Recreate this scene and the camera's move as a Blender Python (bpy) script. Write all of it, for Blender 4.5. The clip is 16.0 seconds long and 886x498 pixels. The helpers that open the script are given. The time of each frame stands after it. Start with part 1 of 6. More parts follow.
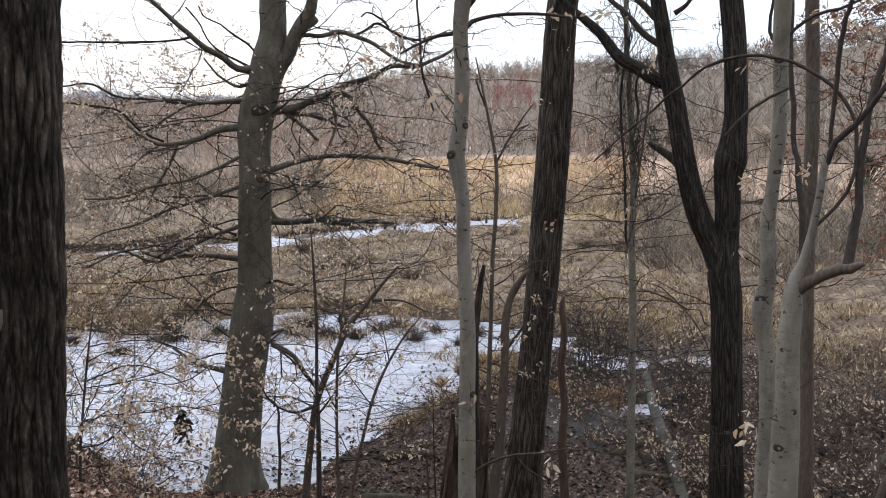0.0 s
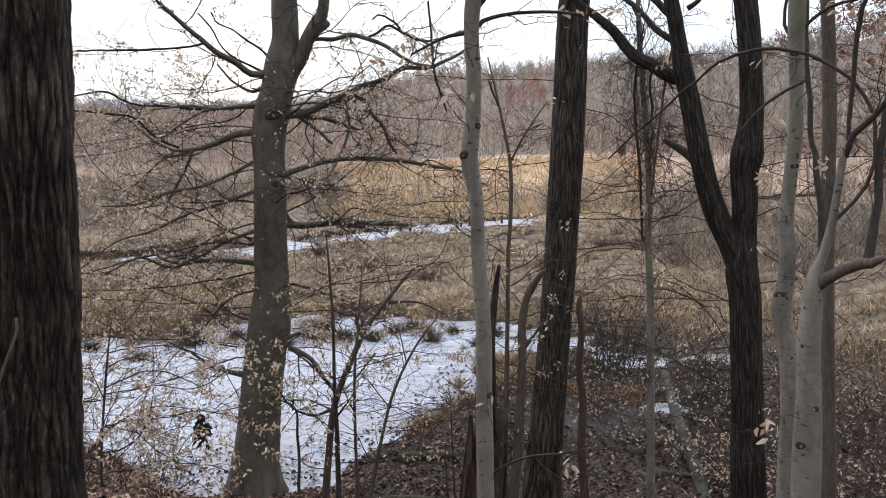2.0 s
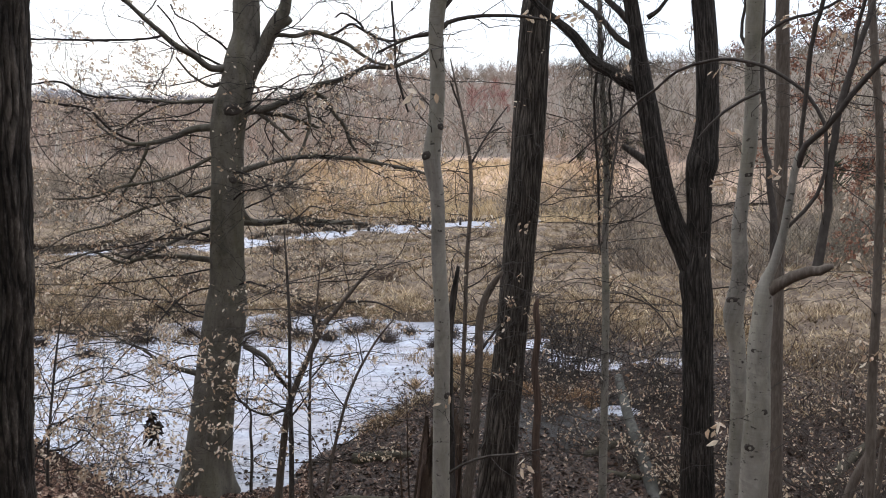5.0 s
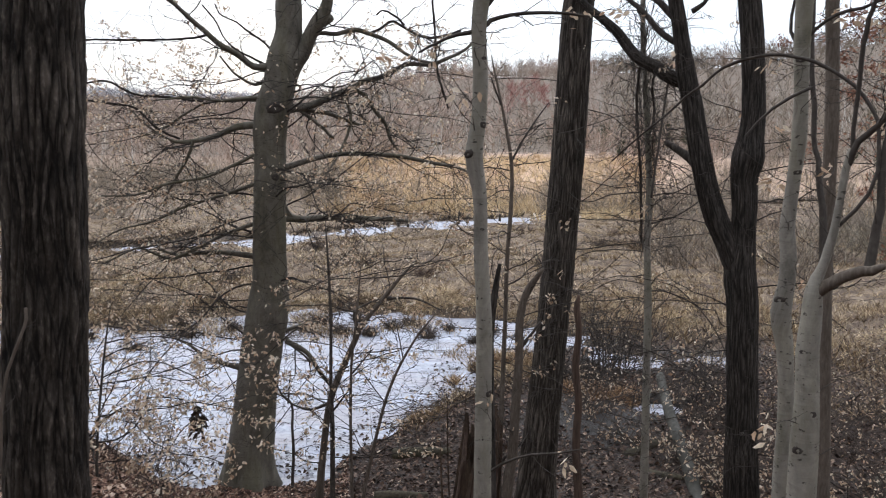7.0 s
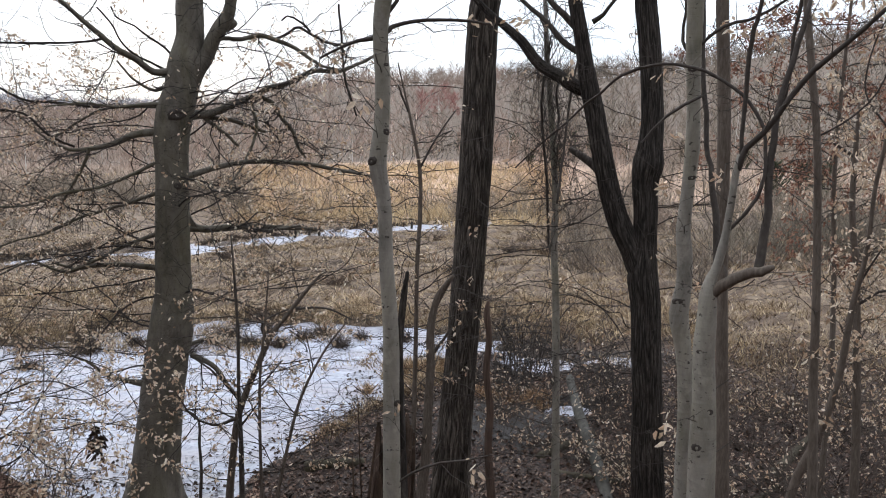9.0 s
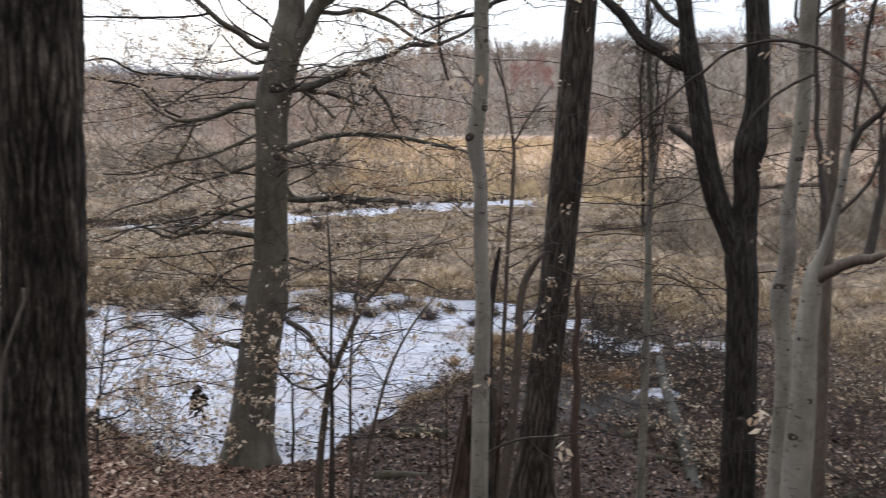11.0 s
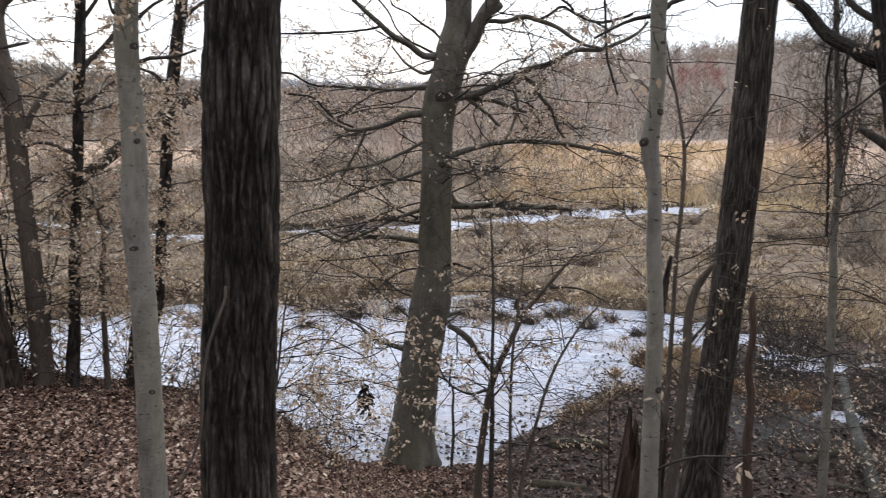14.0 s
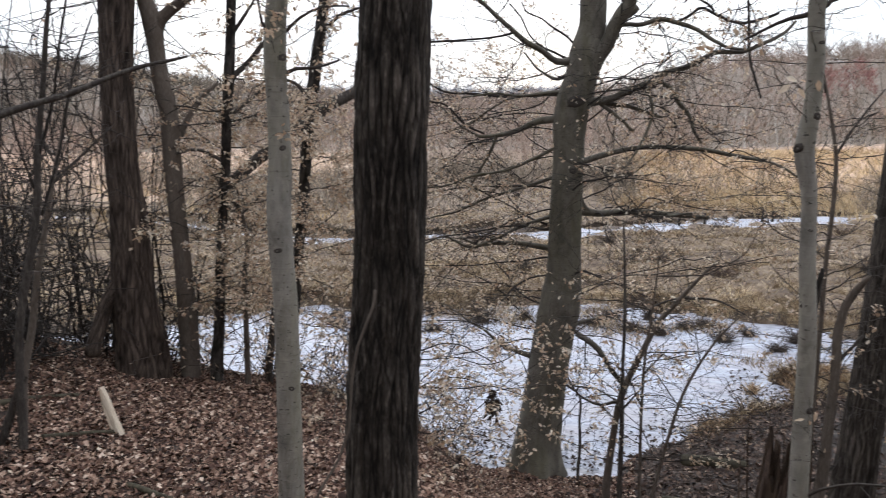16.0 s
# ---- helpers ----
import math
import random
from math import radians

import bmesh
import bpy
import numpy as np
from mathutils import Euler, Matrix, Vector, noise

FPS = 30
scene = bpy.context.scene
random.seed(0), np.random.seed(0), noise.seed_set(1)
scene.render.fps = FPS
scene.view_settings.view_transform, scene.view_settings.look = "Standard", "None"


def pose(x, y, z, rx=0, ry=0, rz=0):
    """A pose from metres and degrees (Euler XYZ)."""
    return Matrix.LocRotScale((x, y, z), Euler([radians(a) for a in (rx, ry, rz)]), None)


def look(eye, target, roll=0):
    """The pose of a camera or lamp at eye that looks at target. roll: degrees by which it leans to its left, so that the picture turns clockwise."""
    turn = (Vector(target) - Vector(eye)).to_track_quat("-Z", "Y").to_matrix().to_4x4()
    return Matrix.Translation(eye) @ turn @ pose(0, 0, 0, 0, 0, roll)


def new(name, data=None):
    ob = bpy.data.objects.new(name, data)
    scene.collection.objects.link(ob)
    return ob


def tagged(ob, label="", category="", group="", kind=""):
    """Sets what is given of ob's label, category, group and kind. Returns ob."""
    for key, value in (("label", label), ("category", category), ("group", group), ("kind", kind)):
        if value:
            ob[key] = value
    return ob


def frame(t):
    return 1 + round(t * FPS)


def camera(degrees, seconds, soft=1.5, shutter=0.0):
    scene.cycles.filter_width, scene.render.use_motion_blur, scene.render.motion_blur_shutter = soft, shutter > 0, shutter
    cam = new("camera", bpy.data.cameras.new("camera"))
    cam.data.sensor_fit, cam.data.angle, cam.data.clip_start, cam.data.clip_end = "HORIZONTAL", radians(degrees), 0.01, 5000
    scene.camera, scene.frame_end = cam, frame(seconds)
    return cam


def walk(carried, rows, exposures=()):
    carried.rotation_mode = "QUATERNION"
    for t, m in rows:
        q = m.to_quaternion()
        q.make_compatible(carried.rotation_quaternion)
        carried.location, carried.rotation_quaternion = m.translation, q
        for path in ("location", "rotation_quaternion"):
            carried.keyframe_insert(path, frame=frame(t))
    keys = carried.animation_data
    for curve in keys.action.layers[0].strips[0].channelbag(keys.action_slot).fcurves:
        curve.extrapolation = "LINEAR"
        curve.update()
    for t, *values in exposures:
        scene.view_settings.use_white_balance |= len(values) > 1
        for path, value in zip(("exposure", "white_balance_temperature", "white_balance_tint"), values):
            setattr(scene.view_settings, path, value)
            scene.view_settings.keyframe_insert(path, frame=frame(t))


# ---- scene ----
import itertools

# ---- camera ----
cam = camera(58.0, 16.0, soft=1.0, shutter=0.5)
ROWS = [
    (0.0, 0.000, 0.000, 6.000, 83.00, -0.00, -0.00),
    (0.5, 0.003, 0.008, 5.999, 82.76, 0.49, -0.08),
    (1.0, 0.004, 0.012, 5.998, 82.78, 0.61, 0.28),
    (1.5, 0.007, 0.017, 5.998, 82.85, 0.69, 0.81),
    (2.0, 0.007, 0.016, 5.998, 83.08, 1.09, 1.01),
    (2.5, 0.006, 0.018, 5.998, 83.31, 0.79, 0.14),
    (3.0, -0.000, 0.003, 6.004, 83.43, 0.40, -1.79),
    (5.5, -0.009, 0.007, 5.994, 82.85, -0.70, -1.50),
    (6.0, -0.018, -0.003, 6.007, 82.50, -0.61, 0.20),
    (6.5, -0.026, -0.001, 6.005, 82.46, -0.52, 1.65),
    (7.0, -0.023, 0.003, 6.007, 82.84, -0.19, 0.95),
    (7.5, -0.005, 0.013, 6.003, 83.53, 0.05, -1.94),
    (8.0, 0.016, 0.034, 6.003, 84.14, 0.08, -5.51),
    (10.5, 0.019, 0.040, 6.013, 81.67, -1.25, -3.02),
    (11.0, -0.011, 0.004, 6.016, 81.51, -0.79, 1.17),
    (11.5, -0.024, 0.000, 6.017, 81.39, -0.47, 5.25),
    (12.0, -0.041, 0.004, 6.016, 81.28, -0.58, 7.35),
    (12.5, -0.046, 0.002, 6.016, 81.09, -0.27, 8.71),
    (13.0, -0.046, 0.000, 6.014, 81.27, -0.15, 9.40),
    (13.5, -0.052, 0.003, 6.013, 81.58, -0.11, 10.30),
    (14.0, -0.066, 0.007, 6.012, 81.92, -0.06, 12.52),
    (14.5, -0.085, 0.011, 6.014, 82.35, -0.38, 15.16),
    (15.0, -0.099, 0.011, 6.013, 82.43, -0.41, 16.83),
    (15.5, -0.112, 0.002, 6.013, 82.38, -0.22, 18.29),
    (16.0, -0.123, -0.006, 6.015, 82.35, 0.15, 21.55),
]
walk(cam, [(t, pose(x, y, z, rx, ry, rz)) for t, x, y, z, rx, ry, rz in ROWS], exposures=[(0.0, 0.15, 5940, 10), (16.0, 0.15, 5940, 10)])

# ---- light: a dull white winter sky ----
SUN_UP, SUN_ROUND = radians(30), radians(-28)
world = bpy.data.worlds.new("winter_sky")
scene.world = world
world.use_nodes = True
wn = world.node_tree.nodes
sky = wn.new("ShaderNodeTexSky")
sky.sky_type, sky.sun_disc = "NISHITA", False
sky.sun_elevation, sky.sun_rotation = SUN_UP, SUN_ROUND
sky.air_density, sky.dust_density, sky.ozone_density = 1.0, 4.0, 1.5
wl = world.node_tree.links
cover, clouds, veil = wn.new("ShaderNodeTexNoise"), wn.new("ShaderNodeMapRange"), wn.new("ShaderNodeMix")
cover.inputs["Scale"].default_value, cover.inputs["Detail"].default_value = 2.2, 5
clouds.inputs["To Min"].default_value, clouds.inputs["To Max"].default_value = 0.7, 1.0
clouds.inputs["From Min"].default_value, clouds.inputs["From Max"].default_value = 0.3, 0.6
veil.data_type = "RGBA"
veil.inputs[7].default_value = (6.6, 6.75, 6.95, 1)
wl.new(wn.new("ShaderNodeTexCoord").outputs["Generated"], cover.inputs["Vector"])
wl.new(cover.outputs["Fac"], clouds.inputs["Value"])
wl.new(clouds.outputs["Result"], veil.inputs[0])
wl.new(sky.outputs[0], veil.inputs[6])
# an overcast sky is brighter overhead than at the horizon
axes, overhead, lift = wn.new("ShaderNodeSeparateXYZ"), wn.new("ShaderNodeMapRange"), wn.new("ShaderNodeVectorMath")
overhead.inputs["To Min"].default_value, overhead.inputs["To Max"].default_value = 1.0, 2.6
lift.operation = "SCALE"
wl.new(wn["Texture Coordinate"].outputs["Generated"], axes.inputs[0])
wl.new(axes.outputs["Z"], overhead.inputs["Value"])
wl.new(veil.outputs[2], lift.inputs[0])
wl.new(overhead.outputs["Result"], lift.inputs["Scale"])
wl.new(lift.outputs[0], wn["Background"].inputs[0])
wn["Background"].inputs[1].default_value = 0.13
sun = new("sun", bpy.data.lights.new("sun", "SUN"))
sun.data.energy, sun.data.angle, sun.data.color = 0.4, radians(40), (1.0, 0.95, 0.88)
to_sun = Vector((math.sin(SUN_ROUND) * math.cos(SUN_UP), math.cos(SUN_ROUND) * math.cos(SUN_UP), math.sin(SUN_UP)))
sun.matrix_world = look(to_sun * 100, (0, 0, 0))


# ---- materials ----
def stuff_of(name, rough=0.9):
    m = bpy.data.materials.new(name)
    m.use_nodes = True
    b = m.node_tree.nodes["Principled BSDF"]
    b.inputs["Roughness"].default_value = rough
    b.inputs["Specular IOR Level"].default_value = 0.2
    return m, m.node_tree.nodes, m.node_tree.links, b


def noise_node(m, scale, detail=5, rough=0.6, stretch=(1, 1, 1), coord="Object", distort=0.0):
    n, l = m.node_tree.nodes, m.node_tree.links
    c, mp, t = n.new("ShaderNodeTexCoord"), n.new("ShaderNodeMapping"), n.new("ShaderNodeTexNoise")
    mp.inputs["Scale"].default_value = stretch
    t.inputs["Scale"].default_value, t.inputs["Detail"].default_value, t.inputs["Roughness"].default_value = scale, detail, rough
    t.inputs["Distortion"].default_value = distort
    l.new(c.outputs[coord], mp.inputs[0])
    l.new(mp.outputs[0], t.inputs[0])
    return t.outputs["Fac"]


def ramp(m, fac, stops):
    n, l = m.node_tree.nodes, m.node_tree.links
    r = n.new("ShaderNodeValToRGB")
    while len(r.color_ramp.elements) < len(stops):
        r.color_ramp.elements.new(0.5)
    for e, (p, c) in zip(r.color_ramp.elements, stops):
        e.position, e.color = p, (*c, 1) if len(c) == 3 else c
    l.new(fac, r.inputs[0])
    return r.outputs[0]


def mixed(m, fac, a, b, blend="MIX"):
    n, l = m.node_tree.nodes, m.node_tree.links
    x = n.new("ShaderNodeMix")
    x.data_type, x.blend_type = "RGBA", blend
    for k, v in ((0, fac), (6, a), (7, b)):
        if isinstance(v, (int, float)):
            x.inputs[k].default_value = v
        elif isinstance(v, tuple):
            x.inputs[k].default_value = (*v, 1)
        else:
            l.new(v, x.inputs[k])
    return x.outputs[2]


def bump(m, fac, strength, dist):
    n, l = m.node_tree.nodes, m.node_tree.links
    b = n.new("ShaderNodeBump")
    b.inputs["Strength"].default_value, b.inputs["Distance"].default_value = strength, dist
    l.new(fac, b.inputs["Height"])
    l.new(b.outputs[0], n["Principled BSDF"].inputs["Normal"])


def bark(name, dark, mid, light, along=0.12, fine=60, depth=0.01, patch=2.0, patchy=0.5, furrow_shade=None, plates=16, squat=0.085, sharp=1.0):
    m, n, l, b = stuff_of(name)
    grain = noise_node(m, fine, 6, 0.65, (1, 1, along))
    spots = noise_node(m, patch, 4, 0.6, (1, 1, 0.6))
    base = ramp(m, grain, [(0.3, dark), (0.52, mid), (0.75, light)])
    worn = ramp(m, spots, [(0.35, dark), (0.65, light)])
    c = mixed(m, patchy * 0.5, base, worn)
    if furrow_shade:
        # relief height paints shade into the furrows and pales the weathered ridge tops
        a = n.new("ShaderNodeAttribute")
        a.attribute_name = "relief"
        tops = ramp(m, a.outputs["Fac"], [(furrow_shade[0], (0.22, 0.2, 0.185)), (0.5 * (furrow_shade[0] + furrow_shade[1]), (0.75, 0.74, 0.73)), (furrow_shade[1], (1.7, 1.7, 1.7))])
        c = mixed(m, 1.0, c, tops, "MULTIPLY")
        # narrow upright cracks between the bark's long plates, their shade painted dark
        where, squash, sway, shift, cells = n.new("ShaderNodeTexCoord"), n.new("ShaderNodeMapping"), n.new("ShaderNodeTexNoise"), n.new("ShaderNodeMix"), n.new("ShaderNodeTexVoronoi")
        squash.inputs["Scale"].default_value = (plates, plates, plates * squat)
        sway.inputs["Scale"].default_value, shift.data_type = 0.55, "VECTOR"
        cells.feature, cells.inputs["Scale"].default_value, shift.inputs[0].default_value = "DISTANCE_TO_EDGE", 1.0, 0.35
        l.new(where.outputs["Object"], squash.inputs[0])
        l.new(squash.outputs[0], sway.inputs["Vector"])
        l.new(squash.outputs[0], shift.inputs[4])
        l.new(sway.outputs["Color"], shift.inputs[5])
        l.new(shift.outputs[1], cells.inputs["Vector"])
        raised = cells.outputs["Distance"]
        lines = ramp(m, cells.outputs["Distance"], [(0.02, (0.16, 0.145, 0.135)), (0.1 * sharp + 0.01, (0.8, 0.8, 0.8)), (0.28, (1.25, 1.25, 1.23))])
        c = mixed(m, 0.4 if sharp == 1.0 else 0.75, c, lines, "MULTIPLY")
    l.new(c, b.inputs["Base Color"])
    bump(m, grain, 0.7, depth)
    if furrow_shade:
        plate = n.new("ShaderNodeBump")
        plate.inputs["Strength"].default_value, plate.inputs["Distance"].default_value = 0.5, 0.25 / plates
        l.new(raised, plate.inputs["Height"])
        l.new(plate.outputs[0], n["Bump"].inputs["Normal"])
    return m


def beech_bark(name, tone):
    m, n, l, b = stuff_of(name, 0.75)
    blotch = noise_node(m, 4.5, 8, 0.75, (1, 1, 0.4), distort=0.5)
    lichen = noise_node(m, 9, 5, 0.7, distort=0.6)
    rings = noise_node(m, 6, 3, 0.5, (0.6, 0.6, 7))
    pits = noise_node(m, 26, 3, 0.55, (1, 1, 1.8))
    grey = ramp(m, blotch, [(p, tuple(k * c for c in tone)) for p, k in ((0.3, 0.4), (0.5, 1.0), (0.68, 1.5))])
    pale = mixed(m, ramp(m, lichen, [(0.55, (0, 0, 0)), (0.7, (0.5, 0.5, 0.5))]), grey, tuple(1.7 * c for c in tone))
    scarred = mixed(m, ramp(m, rings, [(0.62, (0, 0, 0)), (0.72, (0.38, 0.38, 0.38))]), pale, (0.08, 0.068, 0.056))
    moss = noise_node(m, 1.7, 6, 0.7, (1, 1, 0.35), distort=0.4)
    scarred = mixed(m, ramp(m, moss, [(0.45, (0, 0, 0)), (0.68, (0.5, 0.5, 0.5))]), scarred, (0.95 * tone[0], 0.98 * tone[1], 0.62 * tone[2]))
    l.new(mixed(m, ramp(m, pits, [(0.63, (0, 0, 0)), (0.69, (0.8, 0.8, 0.8))]), scarred, (0.035, 0.028, 0.023)), b.inputs["Base Color"])
    bump(m, rings, 0.35, 0.012)
    return m


BARK_BEECH = beech_bark("old_beech_bark", (0.12, 0.105, 0.084))
BARK_PALE = beech_bark("young_beech_bark", (0.225, 0.203, 0.172))
BARK_DARK = bark("dark_furrowed_bark", (0.019, 0.0155, 0.013), (0.04, 0.033, 0.028), (0.09, 0.077, 0.066), 0.25, 60, 0.012, furrow_shade=(0.1, 0.95), plates=34, squat=0.08)
BARK_OAK = bark("furrowed_oak_bark", (0.016, 0.0125, 0.01), (0.056, 0.045, 0.036), (0.185, 0.155, 0.129), 0.35, 95, 0.01, 9, 0.6, furrow_shade=(0.1, 1.0), plates=48, squat=0.1, sharp=0.5)
BARK_RIDGED = bark("ridged_furrowed_bark", (0.042, 0.034, 0.028), (0.088, 0.073, 0.06), (0.165, 0.14, 0.118), 0.2, 60, 0.01, 6, 0.5, furrow_shade=(0.2, 1.05), plates=36, squat=0.06)
BARK_UMBER = bark("umber_furrowed_bark", (0.026, 0.018, 0.013), (0.06, 0.043, 0.033), (0.11, 0.084, 0.068), 0.12, 40, 0.012, furrow_shade=(0.1, 0.8))
BARK_BROWN = bark("brown_bark", (0.06, 0.045, 0.035), (0.12, 0.095, 0.075), (0.2, 0.165, 0.135), 0.2, 60, 0.006)
BARK_RED = bark("reddish_dead_wood", (0.03, 0.02, 0.015), (0.078, 0.05, 0.037), (0.145, 0.1, 0.074), 0.08, 50, 0.01)
TWIG = bark("twig_bark", (0.035, 0.028, 0.024), (0.06, 0.049, 0.041), (0.1, 0.085, 0.073), 0.5, 40, 0.002)
TWIG_DARK = bark("dark_twig_bark", (0.018, 0.014, 0.012), (0.034, 0.028, 0.024), (0.06, 0.05, 0.043), 0.5, 40, 0.002)
ROTTEN = bark("rotten_wood", (0.012, 0.008, 0.006), (0.045, 0.03, 0.021), (0.13, 0.085, 0.056), 0.05, 95, 0.02, 5, 0.9)
BIRCH = bark("pale_birch_bark", (0.4, 0.37, 0.33), (0.55, 0.52, 0.47), (0.68, 0.65, 0.6), 1.0, 3, 0.01)
PALE_LOG = bark("pale_dead_wood", (0.022, 0.02, 0.016), (0.055, 0.051, 0.043), (0.12, 0.113, 0.097), 0.4, 14, 0.02, 3, 0.9)
MOSSY = bark("mossy_rotten_wood", (0.022, 0.017, 0.012), (0.055, 0.046, 0.03), (0.1, 0.085, 0.055), 0.5, 22, 0.02, 5, 0.8)
FRESH_WOOD = bark("fresh_split_wood", (0.5, 0.4, 0.29), (0.64, 0.53, 0.4), (0.72, 0.62, 0.5), 0.06, 50, 0.004)


def island_stuff(name, stops, rough=0.85, patches=None, thin=0.0):
    """Loose pieces in one mesh, each with a tone of its own."""
    m, n, l, b = stuff_of(name, rough)
    g = n.new("ShaderNodeNewGeometry")
    c = ramp(m, g.outputs["Random Per Island"], stops)
    fleck = noise_node(m, 60, 3, 0.6)
    c = mixed(m, 0.35, c, ramp(m, fleck, [(0.3, (0.35, 0.35, 0.35)), (0.7, (1.2, 1.2, 1.2))]), "MULTIPLY")
    if patches:
        # stands of different age and kind
        stand = noise_node(m, patches[0], 5, 0.6, (1, 2.4, 1), distort=0.4)
        c = mixed(m, 1.0, c, ramp(m, stand, patches[1]), "MULTIPLY")
    l.new(c, b.inputs["Base Color"])
    if thin:
        # light passes through a dry leaf
        glow, both = n.new("ShaderNodeBsdfTranslucent"), n.new("ShaderNodeMixShader")
        both.inputs[0].default_value = thin
        l.new(c, glow.inputs["Color"])
        l.new(b.outputs[0], both.inputs[1])
        l.new(glow.outputs[0], both.inputs[2])
        l.new(both.outputs[0], n["Material Output"].inputs["Surface"])
    return m


DRY_LEAF = island_stuff("dry_beech_leaf", [(0.0, (0.42, 0.27, 0.17)), (0.4, (0.62, 0.47, 0.33)), (0.8, (0.76, 0.63, 0.48)), (1.0, (0.84, 0.75, 0.62))], 0.7, thin=0.4)
RUSSET_LEAF = island_stuff("russet_oak_leaf", [(0.0, (0.16, 0.07, 0.045)), (0.6, (0.3, 0.15, 0.1)), (1.0, (0.44, 0.27, 0.19))], 0.75, thin=0.4)
BUSH_TWIG = bark("brush_twig_bark", (0.04, 0.03, 0.024), (0.075, 0.056, 0.045), (0.12, 0.095, 0.08), 0.5, 40, 0.002)
DEAD_LEAF = island_stuff("dead_dark_leaf", [(0.0, (0.02, 0.015, 0.012)), (1.0, (0.09, 0.055, 0.035))], 0.8)
LITTER = island_stuff("fallen_leaf", [(0.0, (0.022, 0.012, 0.009)), (0.35, (0.098, 0.05, 0.034)), (0.66, (0.23, 0.134, 0.092)), (0.9, (0.42, 0.285, 0.205)), (1.0, (0.68, 0.53, 0.41))], 0.7)
WET_LITTER = island_stuff("damp_fallen_leaf", [(0.0, (0.016, 0.0095, 0.007)), (0.5, (0.056, 0.031, 0.021)), (0.85, (0.115, 0.068, 0.045)), (0.97, (0.21, 0.135, 0.092)), (1.0, (0.44, 0.33, 0.24))], 0.5)
GRASS = island_stuff("dead_marsh_grass", [(0.0, (0.115, 0.076, 0.05)), (0.3, (0.195, 0.136, 0.09)), (0.65, (0.4, 0.3, 0.2)), (1.0, (0.66, 0.535, 0.385))], patches=(0.42, [(0.36, (0.36, 0.31, 0.29)), (0.45, (0.7, 0.68, 0.6)), (0.54, (1.1, 1.09, 1.0)), (0.64, (1.55, 1.55, 1.38))]))
RUSSET_SEDGE = island_stuff("russet_sedge_blade", [(0.0, (0.13, 0.07, 0.035)), (0.5, (0.3, 0.175, 0.09)), (1.0, (0.55, 0.38, 0.23))])
DARK_SEDGE = island_stuff("dark_wet_sedge", [(0.0, (0.03, 0.022, 0.016)), (0.7, (0.075, 0.055, 0.038)), (1.0, (0.17, 0.125, 0.085))])
REEDS = island_stuff("pale_dead_reeds", [(0.0, (0.4, 0.28, 0.16)), (0.5, (0.62, 0.45, 0.27)), (1.0, (0.77, 0.61, 0.4))], patches=(0.05, [(0.36, (0.55, 0.5, 0.46)), (0.5, (0.95, 0.95, 0.9)), (0.62, (1.15, 1.17, 1.1))]))
BRUSH = island_stuff("far_brush", [(0.0, (0.14, 0.11, 0.083)), (0.5, (0.24, 0.195, 0.15)), (1.0, (0.4, 0.34, 0.265))])
WOODS = island_stuff("far_bare_woods", [(0.0, (0.21, 0.165, 0.135)), (0.4, (0.31, 0.24, 0.195)), (0.75, (0.39, 0.3, 0.245)), (0.97, (0.47, 0.38, 0.315)), (1.0, (0.6, 0.54, 0.47))], patches=(0.018, [(0.38, (0.78, 0.8, 0.77)), (0.5, (1.0, 1.0, 0.98)), (0.62, (1.2, 1.1, 1.06))]))
RED_BUDS = island_stuff("red_budded_twigs", [(0.0, (0.2, 0.09, 0.075)), (0.6, (0.33, 0.15, 0.13)), (1.0, (0.42, 0.24, 0.2))])
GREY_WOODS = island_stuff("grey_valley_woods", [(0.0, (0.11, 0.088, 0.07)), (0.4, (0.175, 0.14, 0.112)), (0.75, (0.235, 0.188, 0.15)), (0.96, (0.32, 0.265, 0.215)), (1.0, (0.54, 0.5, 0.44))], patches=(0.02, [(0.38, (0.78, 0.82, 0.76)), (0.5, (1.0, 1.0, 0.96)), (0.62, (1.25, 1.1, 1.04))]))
# distance haze painted as a pale grey-blue twig colour
HAZE_TINTED = island_stuff("haze_tinted_woods", [(0.0, (0.28, 0.27, 0.29)), (0.6, (0.4, 0.385, 0.405)), (1.0, (0.5, 0.485, 0.51))])
EVERGREEN = island_stuff("cedar_needles", [(0.0, (0.03, 0.04, 0.022)), (0.6, (0.055, 0.065, 0.035)), (1.0, (0.1, 0.1, 0.06))])


# ---- the lie of the land ----
def lerp(x, xs, ys):
    return np.interp(x, xs, ys)


def step(x, a, b):
    k = np.clip((x - a) / (b - a), 0, 1)
    return k * k * (3 - 2 * k)


def rough(x, y, seed, octaves=((1.0, 1.0), (2.3, 0.5), (5.1, 0.25))):
    """Smooth uneven height, about -1 to 1, from crossed waves."""
    r, z = np.random.RandomState(seed), 0.0
    for f, a in octaves:
        for _ in range(4):
            t, p = r.uniform(0, math.tau, 2)
            k = f * r.uniform(0.7, 1.4)
            z = z + a * 0.4 * np.sin((x * math.cos(t) + y * math.sin(t)) * k + p + 1.3 * np.sin((x * math.sin(t) - y * math.cos(t)) * k * 0.6 + 2 * p))
    return z


